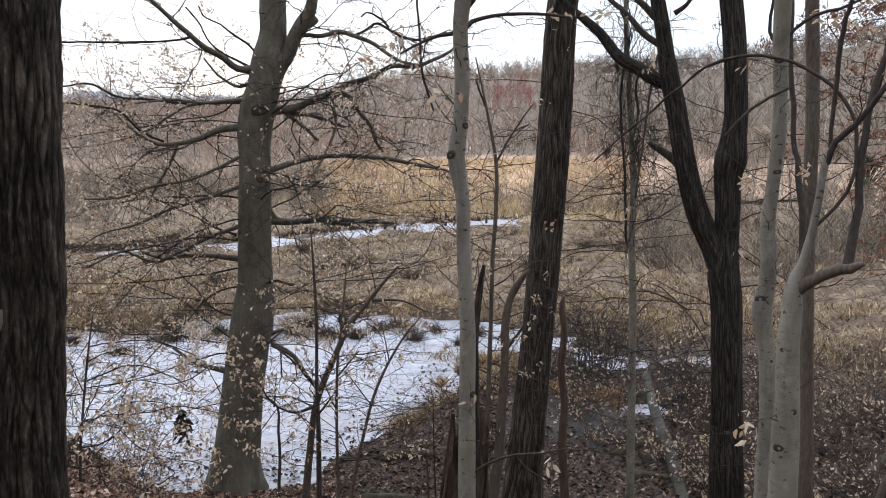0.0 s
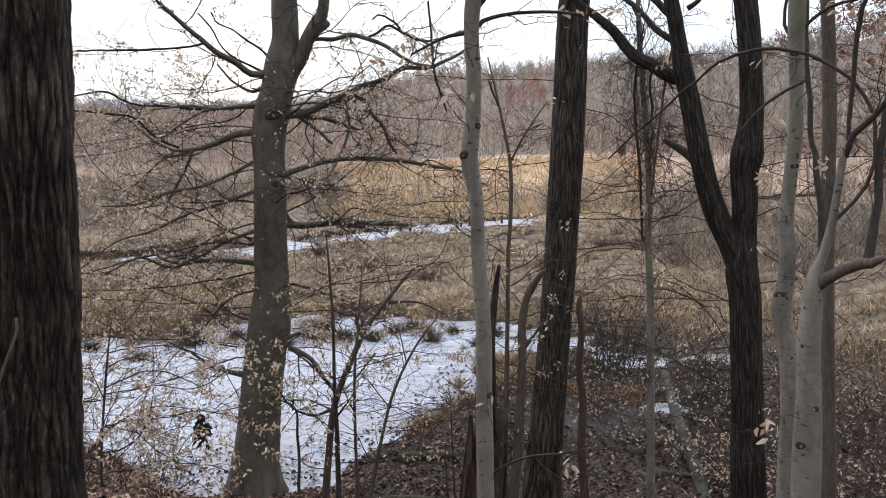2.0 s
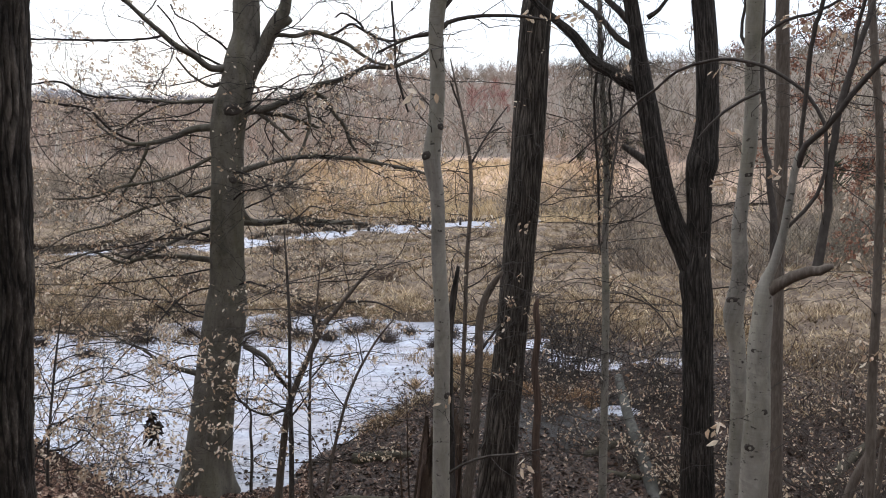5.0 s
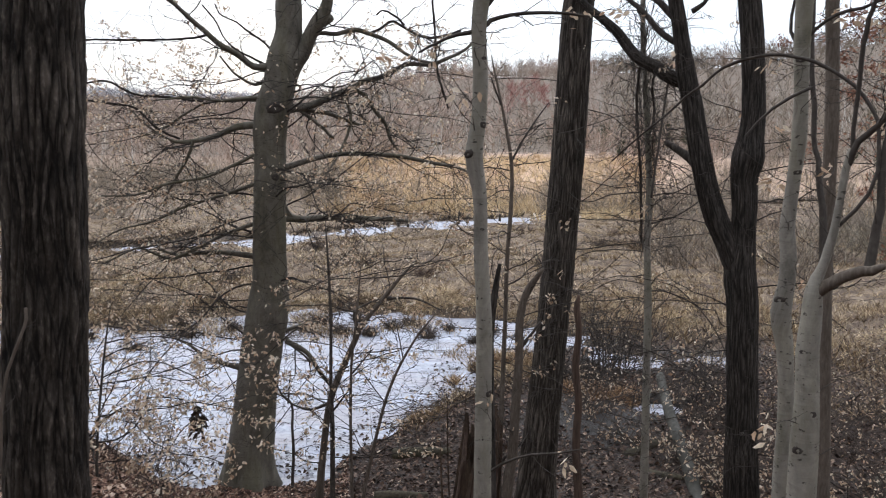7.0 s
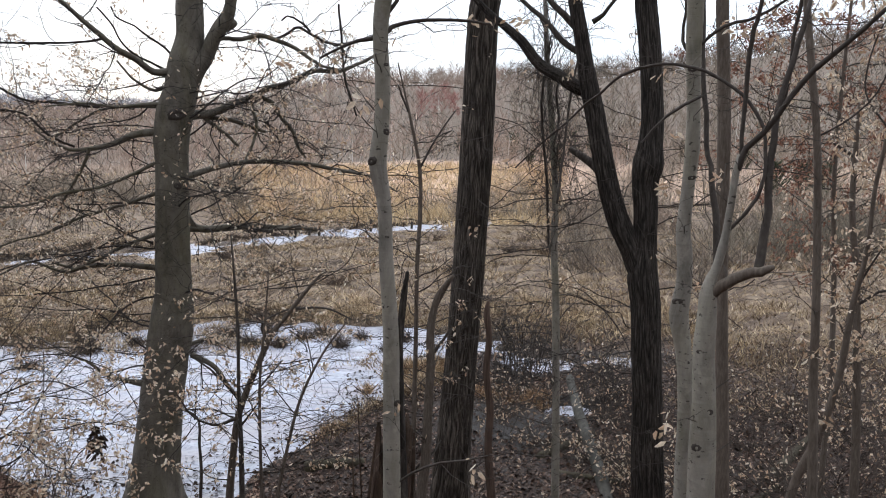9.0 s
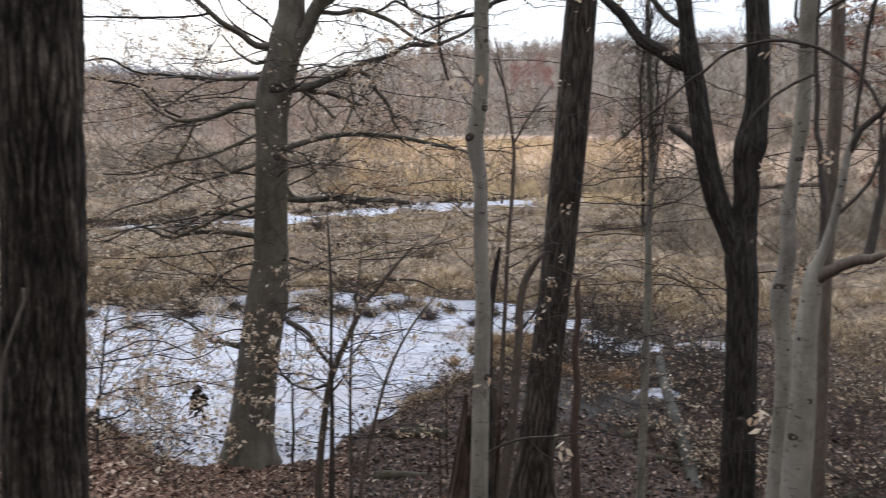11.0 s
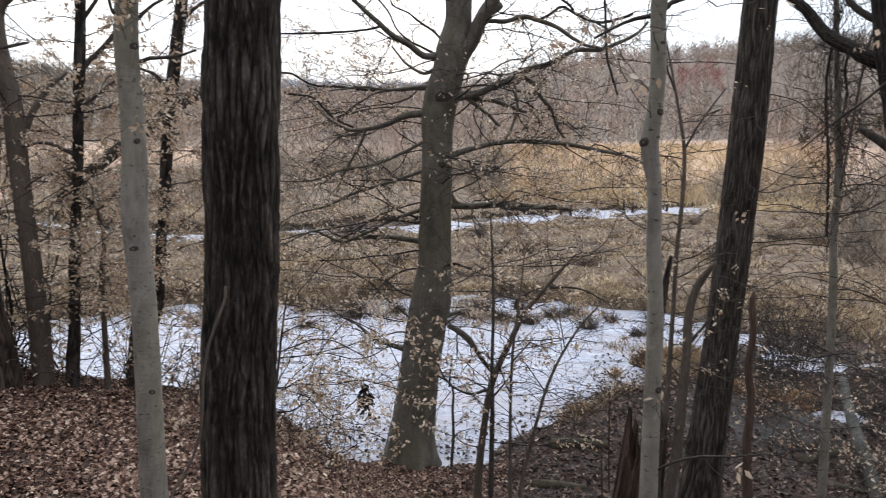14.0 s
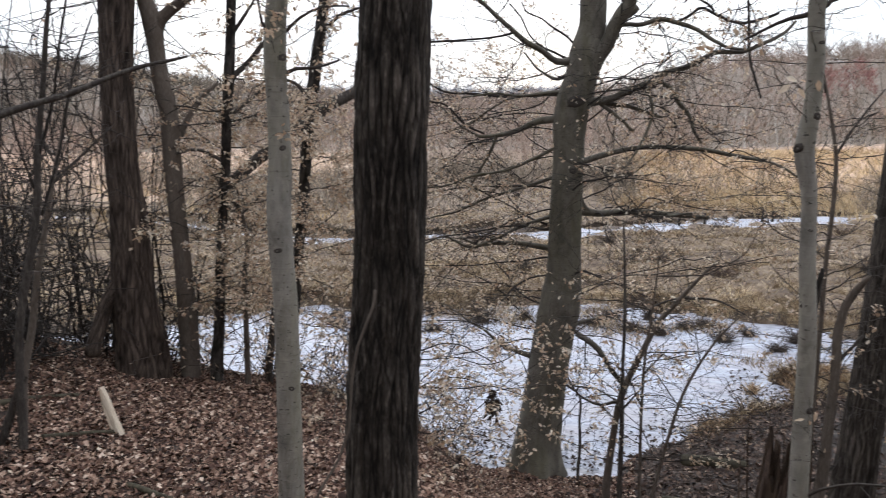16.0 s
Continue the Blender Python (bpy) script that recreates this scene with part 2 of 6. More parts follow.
SKYLINE = ((-180, -60, -50, -44, -38, -30, -25, -17, -14, -9.6, -7.3, -4.9, -2.5, 0, 9, 15, 20, 26, 28, 40, 60, 180), (5.5, 5.9, 5.5, 5.0, 4.3, 3.5, 3.1, 3.2, 3.2, 3.8, 4.4, 4.85, 5.5, 5.75, 6.1, 6.2, 6.6, 7.4, 7.8, 9.0, 9.4, 5.5))
RIDGE = ((-180, -30, -14, -8, 0, 40, 180), (600, 620, 600, 540, 500, 430, 600))
FAR_SHORE = ((-40, -20, -18, -15.5, -11.4, -6.6, 0, 2.5, 4.6), (16, 19, 21.3, 25, 26.8, 28.6, 28.6, 27.4, 24.8))
NEAR_SHORE = ((-3.2, -2.4, -1.6, -1.0, 0.0, 1.2, 2.4, 3.6), (13.8, 14.05, 15.4, 17.3, 20.2, 21.6, 22.2, 23.6))
STREAM = ((-120, -60, -42, -30, -24, -17, -13, -4, 8, 20, 45, 140), (44, 48, 48, 42.5, 42, 48.5, 50.5, 61, 70, 77, 88, 110))


def pond_depth(x, y):
    """How far inside the pond's outline, in metres; under 0 outside."""
    near = np.where(x < -3.2, np.sqrt(np.maximum(14.2 ** 2 - x * x, 0)), lerp(x, *NEAR_SHORE))
    inside = np.minimum(np.minimum(lerp(x, *FAR_SHORE) - y, (y - near) * 0.8), (4.0 - x) * 0.9)
    edge = 0.75 * rough(x, y, 5, ((0.9, 1.0), (2.1, 0.8), (4.7, 0.6)))
    edge = edge * np.where((np.abs(x + 3) < 1.9) & (y < 16.5), 0.3, 1.0)
    holes = [1.5 - np.hypot((x - a) / b, y - c) * 1.5 / r for a, c, r, b in ((4.8, 22.2, 0.95, 1.0), (7.3, 22.2, 0.6, 1.6), (4.7, 18.0, 0.42, 1.2))]
    return np.maximum(inside + edge, np.maximum.reduce(holes) * 0.5)


def stream_depth(x, y):
    width = 1.75 + 1.1 * rough(x, y * 0.3, 8, ((0.16, 1.0), (0.5, 0.8))) - 3.5 * step(x, 10, 17) - 0.7 * (1 - step(x, -15, -12.5)) - 3.0 * np.exp(-((x + 9.3) / 2.3) ** 4) + 0.9 * np.exp(-((x - 7) / 2.2) ** 2) - 0.55 * step(x, -9, -6)
    return np.minimum(width - np.abs(y - lerp(x, *STREAM)), 2.0)


def height(x, y):
    x, y = np.asarray(x, float), np.asarray(y, float)
    d, az = np.hypot(x, y), np.degrees(np.arctan2(x, y))
    down = lerp(d, (0, 1, 4, 8, 11.5, 13.2, 16, 22), (4.4, 4.4, 3.3, 1.5, 0.42, 0.17, 0.16, 0.18))
    crest = lerp(az, (-95, -60, -50, -41, -34, -25, -20, -16, -12), (3.7, 3.5, 3.2, 2.5, 2.05, 1.45, 0.72, 0.38, 0.2))
    brink = lerp(az, (-60, -45, -30, -16), (13.6, 13.4, 13.2, 12.6))
    s = np.minimum(d / brink, 1.0)
    bench = np.where(s > 0.55, 2.75 + (crest - 2.75) * step(s, 0.55, 1.0), lerp(s, (0, 0.08, 0.3, 0.55), (4.4, 4.4, 3.35, 2.75)))
    bench = np.where(d > brink, 0.2 + (crest - 0.2) * (1 - step(d, brink, brink + 1.0 + 0.55 * crest)), bench)
    left = 1 - step(az, -26, -11)
    near = down * (1 - left) + bench * left
    # unseen slope behind the camera, raised steeply to hold back sky light
    back = 4.4 + 0.4 * np.minimum(np.maximum(d - 2, 0), 45) + 0.05 * d
    z = np.where(np.abs(az) > 100, back, np.where(np.abs(az) > 60, near + (back - near) * step(np.abs(az), 60, 100), near))
    z = z + 0.05 * rough(x, y, 2, ((1.3, 1.0), (3.4, 0.6), (8.0, 0.3))) * np.clip(d / 3, 0, 1)
    marsh = step(d, 17, 28) * (np.abs(az) < 100)
    z = z + marsh * (0.1 + 0.13 * rough(x, y, 3, ((1.1, 1.0), (2.6, 0.8), (5.5, 0.5))))
    z = z - 0.3 * marsh * step(stream_depth(x, y), -9, -1) * (np.abs(x + 1) < 12) * (d > 40)
    rise = step(d, 85, 165)
    z = z + rise * 4.2 + 0.5 * rise * rough(x, y, 4, ((0.06, 1.0), (0.15, 0.6)))
    ridge = lerp(az, *RIDGE)
    top = 0.96 * ridge * np.tan(np.radians(lerp(az, *SKYLINE))) - 6.5
    z = z + step(d, 165, ridge) * top - step(d, ridge * 1.05, 2200) * (top + 6)
    # a second, farther ridge behind the low saddle
    behind = 54 * np.exp(-((d - 950) / 170) ** 2) * step(az, -75, -50) * (1 - step(az, -13, -7))
    z = np.where(d > 700, np.maximum(z, behind), z)
    front = (np.abs(az) < 80) & (d > 10)
    pd, sd = pond_depth(x, y), stream_depth(x, y)
    bed = np.clip(0.5 + pd * 0.9, 0, 1)
    z = np.where(front & (pd > -0.55) & (d < 45) & ((left < 0.5) | (d > brink + 0.4)), z * (1 - bed) - 0.25 * bed, z)
    sb = np.clip(0.5 + sd * 0.6, 0, 1)
    return np.where(front & (sd > -0.85) & (d > 34), z * (1 - sb) - 0.3 * sb, z)


def ground_at(x, y):
    return float(height(x, y))


# ---- meshes ----
def mesh_of(name, verts, faces, material, smooth=True):
    me = bpy.data.meshes.new(name)
    me.from_pydata(verts if isinstance(verts, list) else verts.tolist(), [], faces if isinstance(faces, list) else faces.tolist())
    me.materials.append(material)
    if smooth:
        me.polygons.foreach_set("use_smooth", np.ones(len(me.polygons), bool))
    return me


class Buf:
    """Vertices and faces gathered for one mesh."""

    def __init__(self):
        self.v, self.f, self.a, self.n = [], [], [], 0

    def add(self, v, f, relief=None):
        self.v.append(np.asarray(v, float))
        self.f.append(np.asarray(f, int) + self.n)
        self.a.append(np.ones(len(v)) if relief is None else relief)
        self.n += len(v)

    def tube(self, p, r, sides, skin=None, cap=True, foot=False):
        p, r = np.asarray(p, float), np.asarray(r, float)
        k = len(p)
        t = np.gradient(p, axis=0)
        t /= np.linalg.norm(t, axis=1)[:, None] + 1e-9
        ref = np.array([0.0, 1.0, 0.0]) if abs(t[k // 2, 1]) < 0.8 else np.array([1.0, 0.0, 0.0])
        a = np.cross(t, ref)
        a /= np.linalg.norm(a, axis=1)[:, None] + 1e-9
        b = np.cross(t, a)
        th = np.linspace(0, math.tau, sides, endpoint=False)
        rr = r[:, None] * np.ones(sides)
        high = np.ones_like(rr)
        if skin:
            rr, high = skin(rr, th, p)
        v = p[:, None] + rr[..., None] * (np.cos(th)[None, :, None] * a[:, None] + np.sin(th)[None, :, None] * b[:, None])
        i, j = np.meshgrid(np.arange(k - 1), np.arange(sides), indexing="ij")
        j2 = (j + 1) % sides
        q = np.stack([i * sides + j, i * sides + j2, (i + 1) * sides + j2, (i + 1) * sides + j], -1).reshape(-1, 4)
        self.add(v.reshape(-1, 3), q, high.ravel())
        if cap:
            n = self.n
            self.v.append(p[-1:] + t[-1:] * r[-1] * 0.4)
            self.a.append(np.ones(1))
            top = n - sides + np.arange(sides)
            self.f.append(np.stack([top, np.roll(top, -1), np.full(sides, n), np.full(sides, n)], -1))
            self.n += 1
        if foot:
            n = self.n
            self.v.append(p[:1] - t[:1] * r[0] * 0.25)
            self.a.append(np.ones(1))
            low = n - cap - k * sides + np.arange(sides)
            self.f.append(np.stack([np.roll(low, -1), low, np.full(sides, n), np.full(sides, n)], -1))
            self.n += 1

    def mesh(self, name, material, smooth=True):
        v = np.concatenate(self.v)
        f = [q[:3] if len(q) == 4 and q[2] == q[3] else q for part_ in self.f for q in part_.tolist()]
        me = mesh_of(name, v, f, material, smooth)
        if "furrowed" in material.name:
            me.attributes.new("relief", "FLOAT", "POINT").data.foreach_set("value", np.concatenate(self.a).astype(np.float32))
        return me


def spline(pts, gap):
    """A smooth line through the given points (any columns), about gap apart."""
    p = np.asarray(pts, float)
    if len(p) < 3:
        n = max(2, int(np.linalg.norm(p[-1] - p[0]) / gap) + 1)
        return p[0] + (p[-1] - p[0]) * np.linspace(0, 1, n)[:, None]
    run = np.append(0, np.cumsum(np.linalg.norm(np.diff(p[:, :3], axis=0), axis=1) + 1e-6))
    m = np.gradient(p, run, axis=0)
    out = []
    for i in range(len(p) - 1):
        h = run[i + 1] - run[i]
        t = np.linspace(0, 1, max(2, int(h / gap)), endpoint=False)[:, None]
        out.append((2 * t ** 3 - 3 * t ** 2 + 1) * p[i] + (t ** 3 - 2 * t ** 2 + t) * h * m[i] + (3 * t ** 2 - 2 * t ** 3) * p[i + 1] + (t ** 3 - t ** 2) * h * m[i + 1])
    out.append(p[-1:])
    return np.vstack(out)


def part(name, me, parent, label="", kind=""):
    ob = new(name, me if isinstance(me, bpy.types.Mesh) else None)
    ob.parent = parent
    return tagged(ob, label, kind=kind)


# bark relief: how the radius swells over angle and height
def plates_of(th, z, count, tall, seed, warp=0.35):
    """Bark split into long uneven plates, count of them round the stem and each tall metres high: 0 in the cracks, 1 on the plates."""
    r = np.random.RandomState(seed)
    rows_ = 64
    jx, jz = r.uniform(0.1, 0.9, (rows_, count)), r.uniform(0.0, 1.0, (rows_, count))
    t = th[None, :]
    u = t / math.tau * count + warp * (np.sin(z * 3.1 / tall + 3 * np.sin(t * 2)) + 0.6 * np.sin(z * 6.3 / tall + 2 * np.sin(t * 5 + 1)))
    v = z / tall + 0.25 * np.sin(t * 7 + z * 2 / tall)
    u, v = np.broadcast_arrays(u, v)
    iu, iv = np.floor(u).astype(int), np.floor(v).astype(int)
    f1, f2 = np.full(u.shape, 9.0), np.full(u.shape, 9.0)
    for a in (-1, 0, 1):
        for b in (-1, 0, 1):
            cu, cv = iu + a, iv + b
            d = np.hypot(u - cu - jx[cv % rows_, cu % count], v - cv - jz[cv % rows_, cu % count])
            f2 = np.minimum(np.maximum(f1, d), f2)
            f1 = np.minimum(f1, d)
    return np.clip((f2 - f1) * 1.9, 0, 1)


def FURROWS(rr, th, p):
    """Long, narrow, wavy ridges that part and join."""
    z = p[:, 2:3]
    slow = 1 + 0.04 * np.sin(th[None, :] * 3 + z * 0.9) + 0.025 * np.sin(th[None, :] * 5 - z * 2)
    high = np.sqrt(plates_of(th, z, 38, 0.62, 3, 0.5)) * (0.75 + 0.25 * plates_of(th, z, 61, 0.2, 5))
    return rr * slow * (0.93 + 0.09 * high), high


def DEEP_FURROWS(rr, th, p):
    """Deep upright furrows between long lens-shaped plates, flaking across."""
    z = p[:, 2:3]
    t = th[None, :]
    slow = 1 + 0.03 * np.sin(t * 3 + z * 2.0)
    high = np.sqrt(plates_of(th, z, 29, 0.3, 11)) * (0.7 + 0.3 * plates_of(th, z, 47, 0.08, 7))
    worn = 0.85 + 0.15 * np.sin(t * 8 + z * 5 + 2 * np.sin(z * 11)) * np.sin(z * 17 + 5 * np.sin(t * 5))
    return rr * slow * (0.88 + 0.15 * high * worn), high * worn


def BEECH_SKIN(rr, th, p):
    z = p[:, 2:3]
    return rr * (1 + 0.035 * np.sin(th[None, :] * 2 + z * 1.1) + 0.03 * np.sin(th[None, :] * 3 - z * 1.7) + 0.012 * np.sin(z * 13 + np.sin(th[None, :] * 2) * 3)), np.ones_like(rr)


def leaf_cloud(at, size, rng, droop=0.85, fold=0.35):
    """Curled leaves, each a folded blade of four faces."""
    n = len(at)
    d = rng.normal(size=(n, 3))
    d[:, 2] = d[:, 2] * 0.5 - droop
    d /= np.linalg.norm(d, axis=1)[:, None]
    s = np.cross(d, rng.normal(size=(n, 3)))
    s /= np.linalg.norm(s, axis=1)[:, None]
    u = np.cross(s, d)
    L = (size * rng.uniform(0.6, 1.25, n))[:, None]
    w, f = L * 0.23, L * fold * rng.uniform(-0.6, 1, n)[:, None]
    v = np.stack([at, at + d * L * 0.35 + s * w + u * f * 0.5, at + d * L * 0.38, at + d * L * 0.35 - s * w + u * f * 0.5,
                  at + d * L * 0.8 + s * w * 0.55 + u * f * 0.7, at + d * L * 0.8 - s * w * 0.55 + u * f * 0.7, at + d * L + u * f * 0.3], 1)
    q = np.array([[0, 1, 4, 2], [0, 2, 5, 3], [2, 4, 6, 6], [2, 6, 5, 5]])
    return v.reshape(-1, 3), (np.arange(n) * 7)[:, None, None] + q


class Tree:
    """A bare winter tree: stem and limbs given by their bends (sideways, height, radius) in a plane across the spot, the rest grown."""
    seeds = itertools.count(1)

    def __init__(self, kind, label, bark_, spot, stem, top=0, flare=1.0, sides=12, skin=None, fine=0.06):
        self.rng = np.random.default_rng(next(Tree.seeds))
        self.bark, self.skin, self.sides, self.leaf_stuff = bark_, skin, sides, DRY_LEAF
        x, y = spot
        d = math.hypot(x, y)
        self.o, self.right, self.ahead = np.array([x, y, 0.0]), np.array([y / d, -x / d, 0.0]), np.array([x / d, y / d, 0.0])
        z0 = ground_at(x, y)
        self.ob = tagged(new(kind), label, kind.split("_")[-1] if kind.split("_")[-1] in ("tree", "shrub", "sapling") else "tree")
        self.ob.location = (x, y, z0)
        stem = [q for q in stem if q[1] > z0 + 0.12]
        r0 = stem[0][2]
        low = stem[0][0] - (stem[1][0] - stem[0][0]) / max(stem[1][1] - stem[0][1], 0.05) * min(stem[0][1] - z0, 1.0) * 0.4
        pts = [(low, z0 - 0.25, r0 * 1.06), (low * 0.7 + stem[0][0] * 0.3, z0 + 0.05, r0 * 1.03)] + stem
        if top:
            u, z, r = stem[-1]
            lean = np.clip((stem[-1][0] - stem[-3][0]) / max(stem[-1][1] - stem[-3][1], 0.1), -0.12, 0.12)
            pts += [(u + lean * (top - z) * k, z + (top - z) * k, r * (1 - 0.85 * k) + 0.006) for k in (0.35, 0.7, 1.0)]
        line = spline([self.place(*q) for q in pts], fine)
        self.lines = []
        b = Buf()
        ph = self.rng.uniform(0, math.tau)

        def rooted(rr, th, p):
            rr, high = skin(rr, th, p) if skin else (rr, np.ones_like(rr))
            near = np.exp(-np.maximum(p[:, 2:3] - z0, 0) / (1.4 * r0))
            return rr * (1 + (flare - 1) * near * (0.9 + 0.6 * np.sin(th[None, :] * 5 + ph) + 0.35 * np.sin(th[None, :] * 3 - ph))), high

        b.tube(line[:, :3], np.maximum(line[:, 3], 0.004), sides, rooted if flare > 1 else skin)
        self.bufs = [("trunk", b)]
        self.lines.append((line, 1.0 if r0 < 0.13 else 0.3))
        self.k = min(max(d / 13, 0.35), 1.0)
        if top:
            for k in range(7):
                i = int(len(line) * self.rng.uniform(0.68, 0.97))
                a, L = self.rng.uniform(0, math.tau), self.rng.uniform(0.1, 0.22) * top
                p = line[i, :3]
                if p[2] < 9.2:
                    continue
                way = np.array([math.cos(a), math.sin(a), 0.7])
                bend = self.rng.normal(0, 0.12, (4, 3))
                lim = np.array([np.append(p + way * L * s + bend[j] * L * s, max(line[i, 3] * 0.55 * (1 - s * 0.85), 0.006)) for j, s in enumerate((0, 0.33, 0.66, 1.0))])
                self.add_limb(spline(lim, 0.25))

    def place(self, u, z, r, w=0.0):
        return np.append(self.o + self.right * u + self.ahead * w + np.array([0, 0, z]), r)

    def add_limb(self, line):
        b = Buf()
        b.tube(line[:, :3], np.maximum(line[:, 3], 0.003), max(6, self.sides // 2 if line[0, 3] > 0.08 else min(self.sides // 3, 14)), self.skin if self.sides > 40 and line[0, 3] > 0.08 else None)
        self.bufs.append(("limb" if line[0, 3] > 0.028 else "branch", b))
        self.lines.append((line, 1.0))

    def limb(self, pts, up=0.0, dark=False):
        w, g = 0.0, self.rng.uniform(-0.35, 0.35)
        out = []
        for i, (u, z, r) in enumerate(pts):
            if i:
                w += g * math.hypot(u - pts[i - 1][0], z - pts[i - 1][1])
            out.append(self.place(u, z, r, w))
        if up:
            way = out[-1] - out[-3]
            way[:3] /= np.linalg.norm(way[:3])
            for s in (0.3, 0.65, 1.0):
                e = out[len(pts) - 1].copy()
                e[:3] += way[:3] * up * s + np.array([0, 0, 0.12 * up * s]) + self.rng.normal(0, 0.05, 3) * up * s
                e[3] *= 1 - 0.75 * s
                out.append(e)
        line = spline(out, 0.08)
        line[:, :3] += np.where(line[:, 3:] < 0.03, 0.15, 0.0) * line[:, 3:] * self.rng.normal(size=(len(line), 3))
        self.add_limb(line)
        if dark:
            self.bufs[-1] = ("limb_dark", self.bufs[-1][1])

    def sprays(self, many, low, high_, reach, r):
        """Long, thin, nearly level boughs all round the stem, dipping and lifting along their way."""
        rng, stem = self.rng, self.lines[0][0]
        for z in np.linspace(low, high_, many):
            i = int(np.argmin(np.abs(stem[:, 2] - z - rng.uniform(-0.15, 0.15))))
            a, L = rng.choice([0.0, math.pi]) + rng.uniform(-0.9, 0.7), reach * rng.uniform(0.55, 1.1)
            way = np.array([math.cos(a), 0.75 * math.sin(a), rng.uniform(-0.12, 0.25)])
            n = 12
            d = way + np.cumsum(rng.normal(0, 0.2, (n, 3)), axis=0) * np.array([1, 1, 0.75])
            d[:, 2] += np.linspace(0.1, -0.25, n)
            d /= np.linalg.norm(d, axis=1)[:, None]
            p = np.vstack([stem[i, :3], stem[i, :3] + np.cumsum(d * L / n, axis=0)])
            self.add_limb(spline(np.column_stack([p, np.linspace(r * rng.uniform(0.6, 1.1), 0.0045, n + 1)]), 0.12))

    def vines(self, many, low, high_, spread):
        """Dead vines hanging in a hairy tangle about the stem."""
        rng, stem, b = self.rng, self.lines[0][0], Buf()
        for _ in range(many):
            z = rng.uniform(low, high_)
            i = int(np.argmin(np.abs(stem[:, 2] - z)))
            n = 9
            d = rng.normal(0, 0.25, 3) + np.cumsum(rng.normal(0, 0.3, (n, 3)), axis=0) + np.array([0, 0, rng.choice([-1.0, 0.6])])
            d /= np.linalg.norm(d, axis=1)[:, None]
            p = stem[i, :3] + rng.normal(0, spread * 0.45, 3)
            b.tube(np.vstack([p, p + np.cumsum(d * rng.uniform(0.4, 1.1) / n, axis=0)]), np.linspace(0.0045, 0.0025, n + 1), 3, cap=False)
        self.bufs.append(("vines", b))

    def twigs(self, per_metre, length, leaf=0.0, dark=False):
        """Side twigs in two orders along every limb and the upper stem, with a share of dry leaves."""
        b, rng, spots = Buf(), self.rng, []

        def shoot(p, way, L, r, order):
            n = 9 if L > 0.6 else 5
            q = np.linspace(0, 1, n)[:, None]
            bend = rng.normal(0, 0.6, 3) * q + rng.normal(0, 0.55, 3) * q ** 2 + np.cumsum(rng.normal(0, 0.13, (n, 3)), axis=0) + rng.normal(0, 0.2, (n, 3))
            bend[:, 2] += rng.uniform(-0.35, 0.3) * q[:, 0] ** 2
            d = way + bend
            d /= np.linalg.norm(d, axis=1)[:, None]
            line = np.vstack([p, p + np.cumsum(d * L / n, axis=0)])
            b.tube(line, np.linspace(r, max(r * 0.35, 0.0021 * self.k), n + 1), 4 if r > 0.008 else 3, cap=False)
            if order < (3 if L > 1.1 else 2):
                for s in range(2 + int(L * 3.2)):
                    k = rng.integers(1, n)
                    side = np.cross(d[k], rng.normal(size=3) * np.array([0.4, 0.4, 1.0]))
                    side /= np.linalg.norm(side) + 1e-6
                    shoot(line[k], d[k] * 0.6 + side * rng.uniform(0.5, 1.1), L * rng.uniform(0.25, 0.5), max(r * 0.55, 0.0031 * self.k), order + 1)
            if leaf:
                lush = rng.uniform(0.5, 1.0) if rng.random() < leaf else 0.02
                for k in range(1, n + 1):
                    if k > 2 and rng.random() < lush:
                        spots.extend(line[k] + rng.normal(0, 0.03, 3) for _ in range(rng.integers(2, 7)))

        for line, weight in self.lines:
            seg = np.linalg.norm(np.diff(line[:, :3], axis=0), axis=1)
            run = np.append(0, np.cumsum(seg))
            total = run[-1]
            low = 0.12 if weight == 1.0 else 0.25
            low = 0.35 if line is self.lines[0][0] and weight == 1.0 else low
            for s in np.arange(low * total, total, 1 / (per_metre * weight * 0.9)):
                s = min(s + rng.uniform(0, 0.1), total * 0.999)
                i = min(int(np.searchsorted(run, s)), len(line) - 1)
                if weight != 1.0 and line[i, 3] > 0.15:
                    continue
                t = line[min(i + 1, len(line) - 1), :3] - line[i - 1, :3]
                t /= np.linalg.norm(t) + 1e-6
                side = np.cross(t, rng.normal(size=3) * np.array([0.6, 0.6, 1.0]))
                side /= np.linalg.norm(side) + 1e-6
                side[2] *= 0.4
                L = length * rng.uniform(0.35, 1.15) * (1 - 0.4 * s / total)
                shoot(line[i, :3], t * rng.uniform(0.1, 1.0) + side, L, np.clip(line[i, 3] * 0.35, 0.0046 * self.k, 0.0105 * self.k) * (0.7 + 0.3 * L), 1)
        if b.n:
            self.bufs.append(("twigs_dark" if dark else "twigs", b))
        if spots and self.lines[0][0][0, 3] > 0.3:
            # few leafy twigs cross in front of a thick stem
            stem = self.lines[0][0]
            at = np.array(spots)
            near = stem[np.argmin(np.abs(stem[:, 2][None, :] - at[:, 2][:, None]), axis=1), :3]
            across, front = np.abs((at - near) @ self.right), (at - near) @ self.ahead
            spots = list(at[(across > 0.55) | (front > 0) | (rng.random(len(at)) < 0.2)])
        if spots:
            lb = Buf()
            lb.add(*[(v, f.reshape(-1, 4)) for v, f in [leaf_cloud(np.array(spots), 0.045 + 0.019 * self.k, rng)]][0])
            self.bufs.append(("leaves", lb))

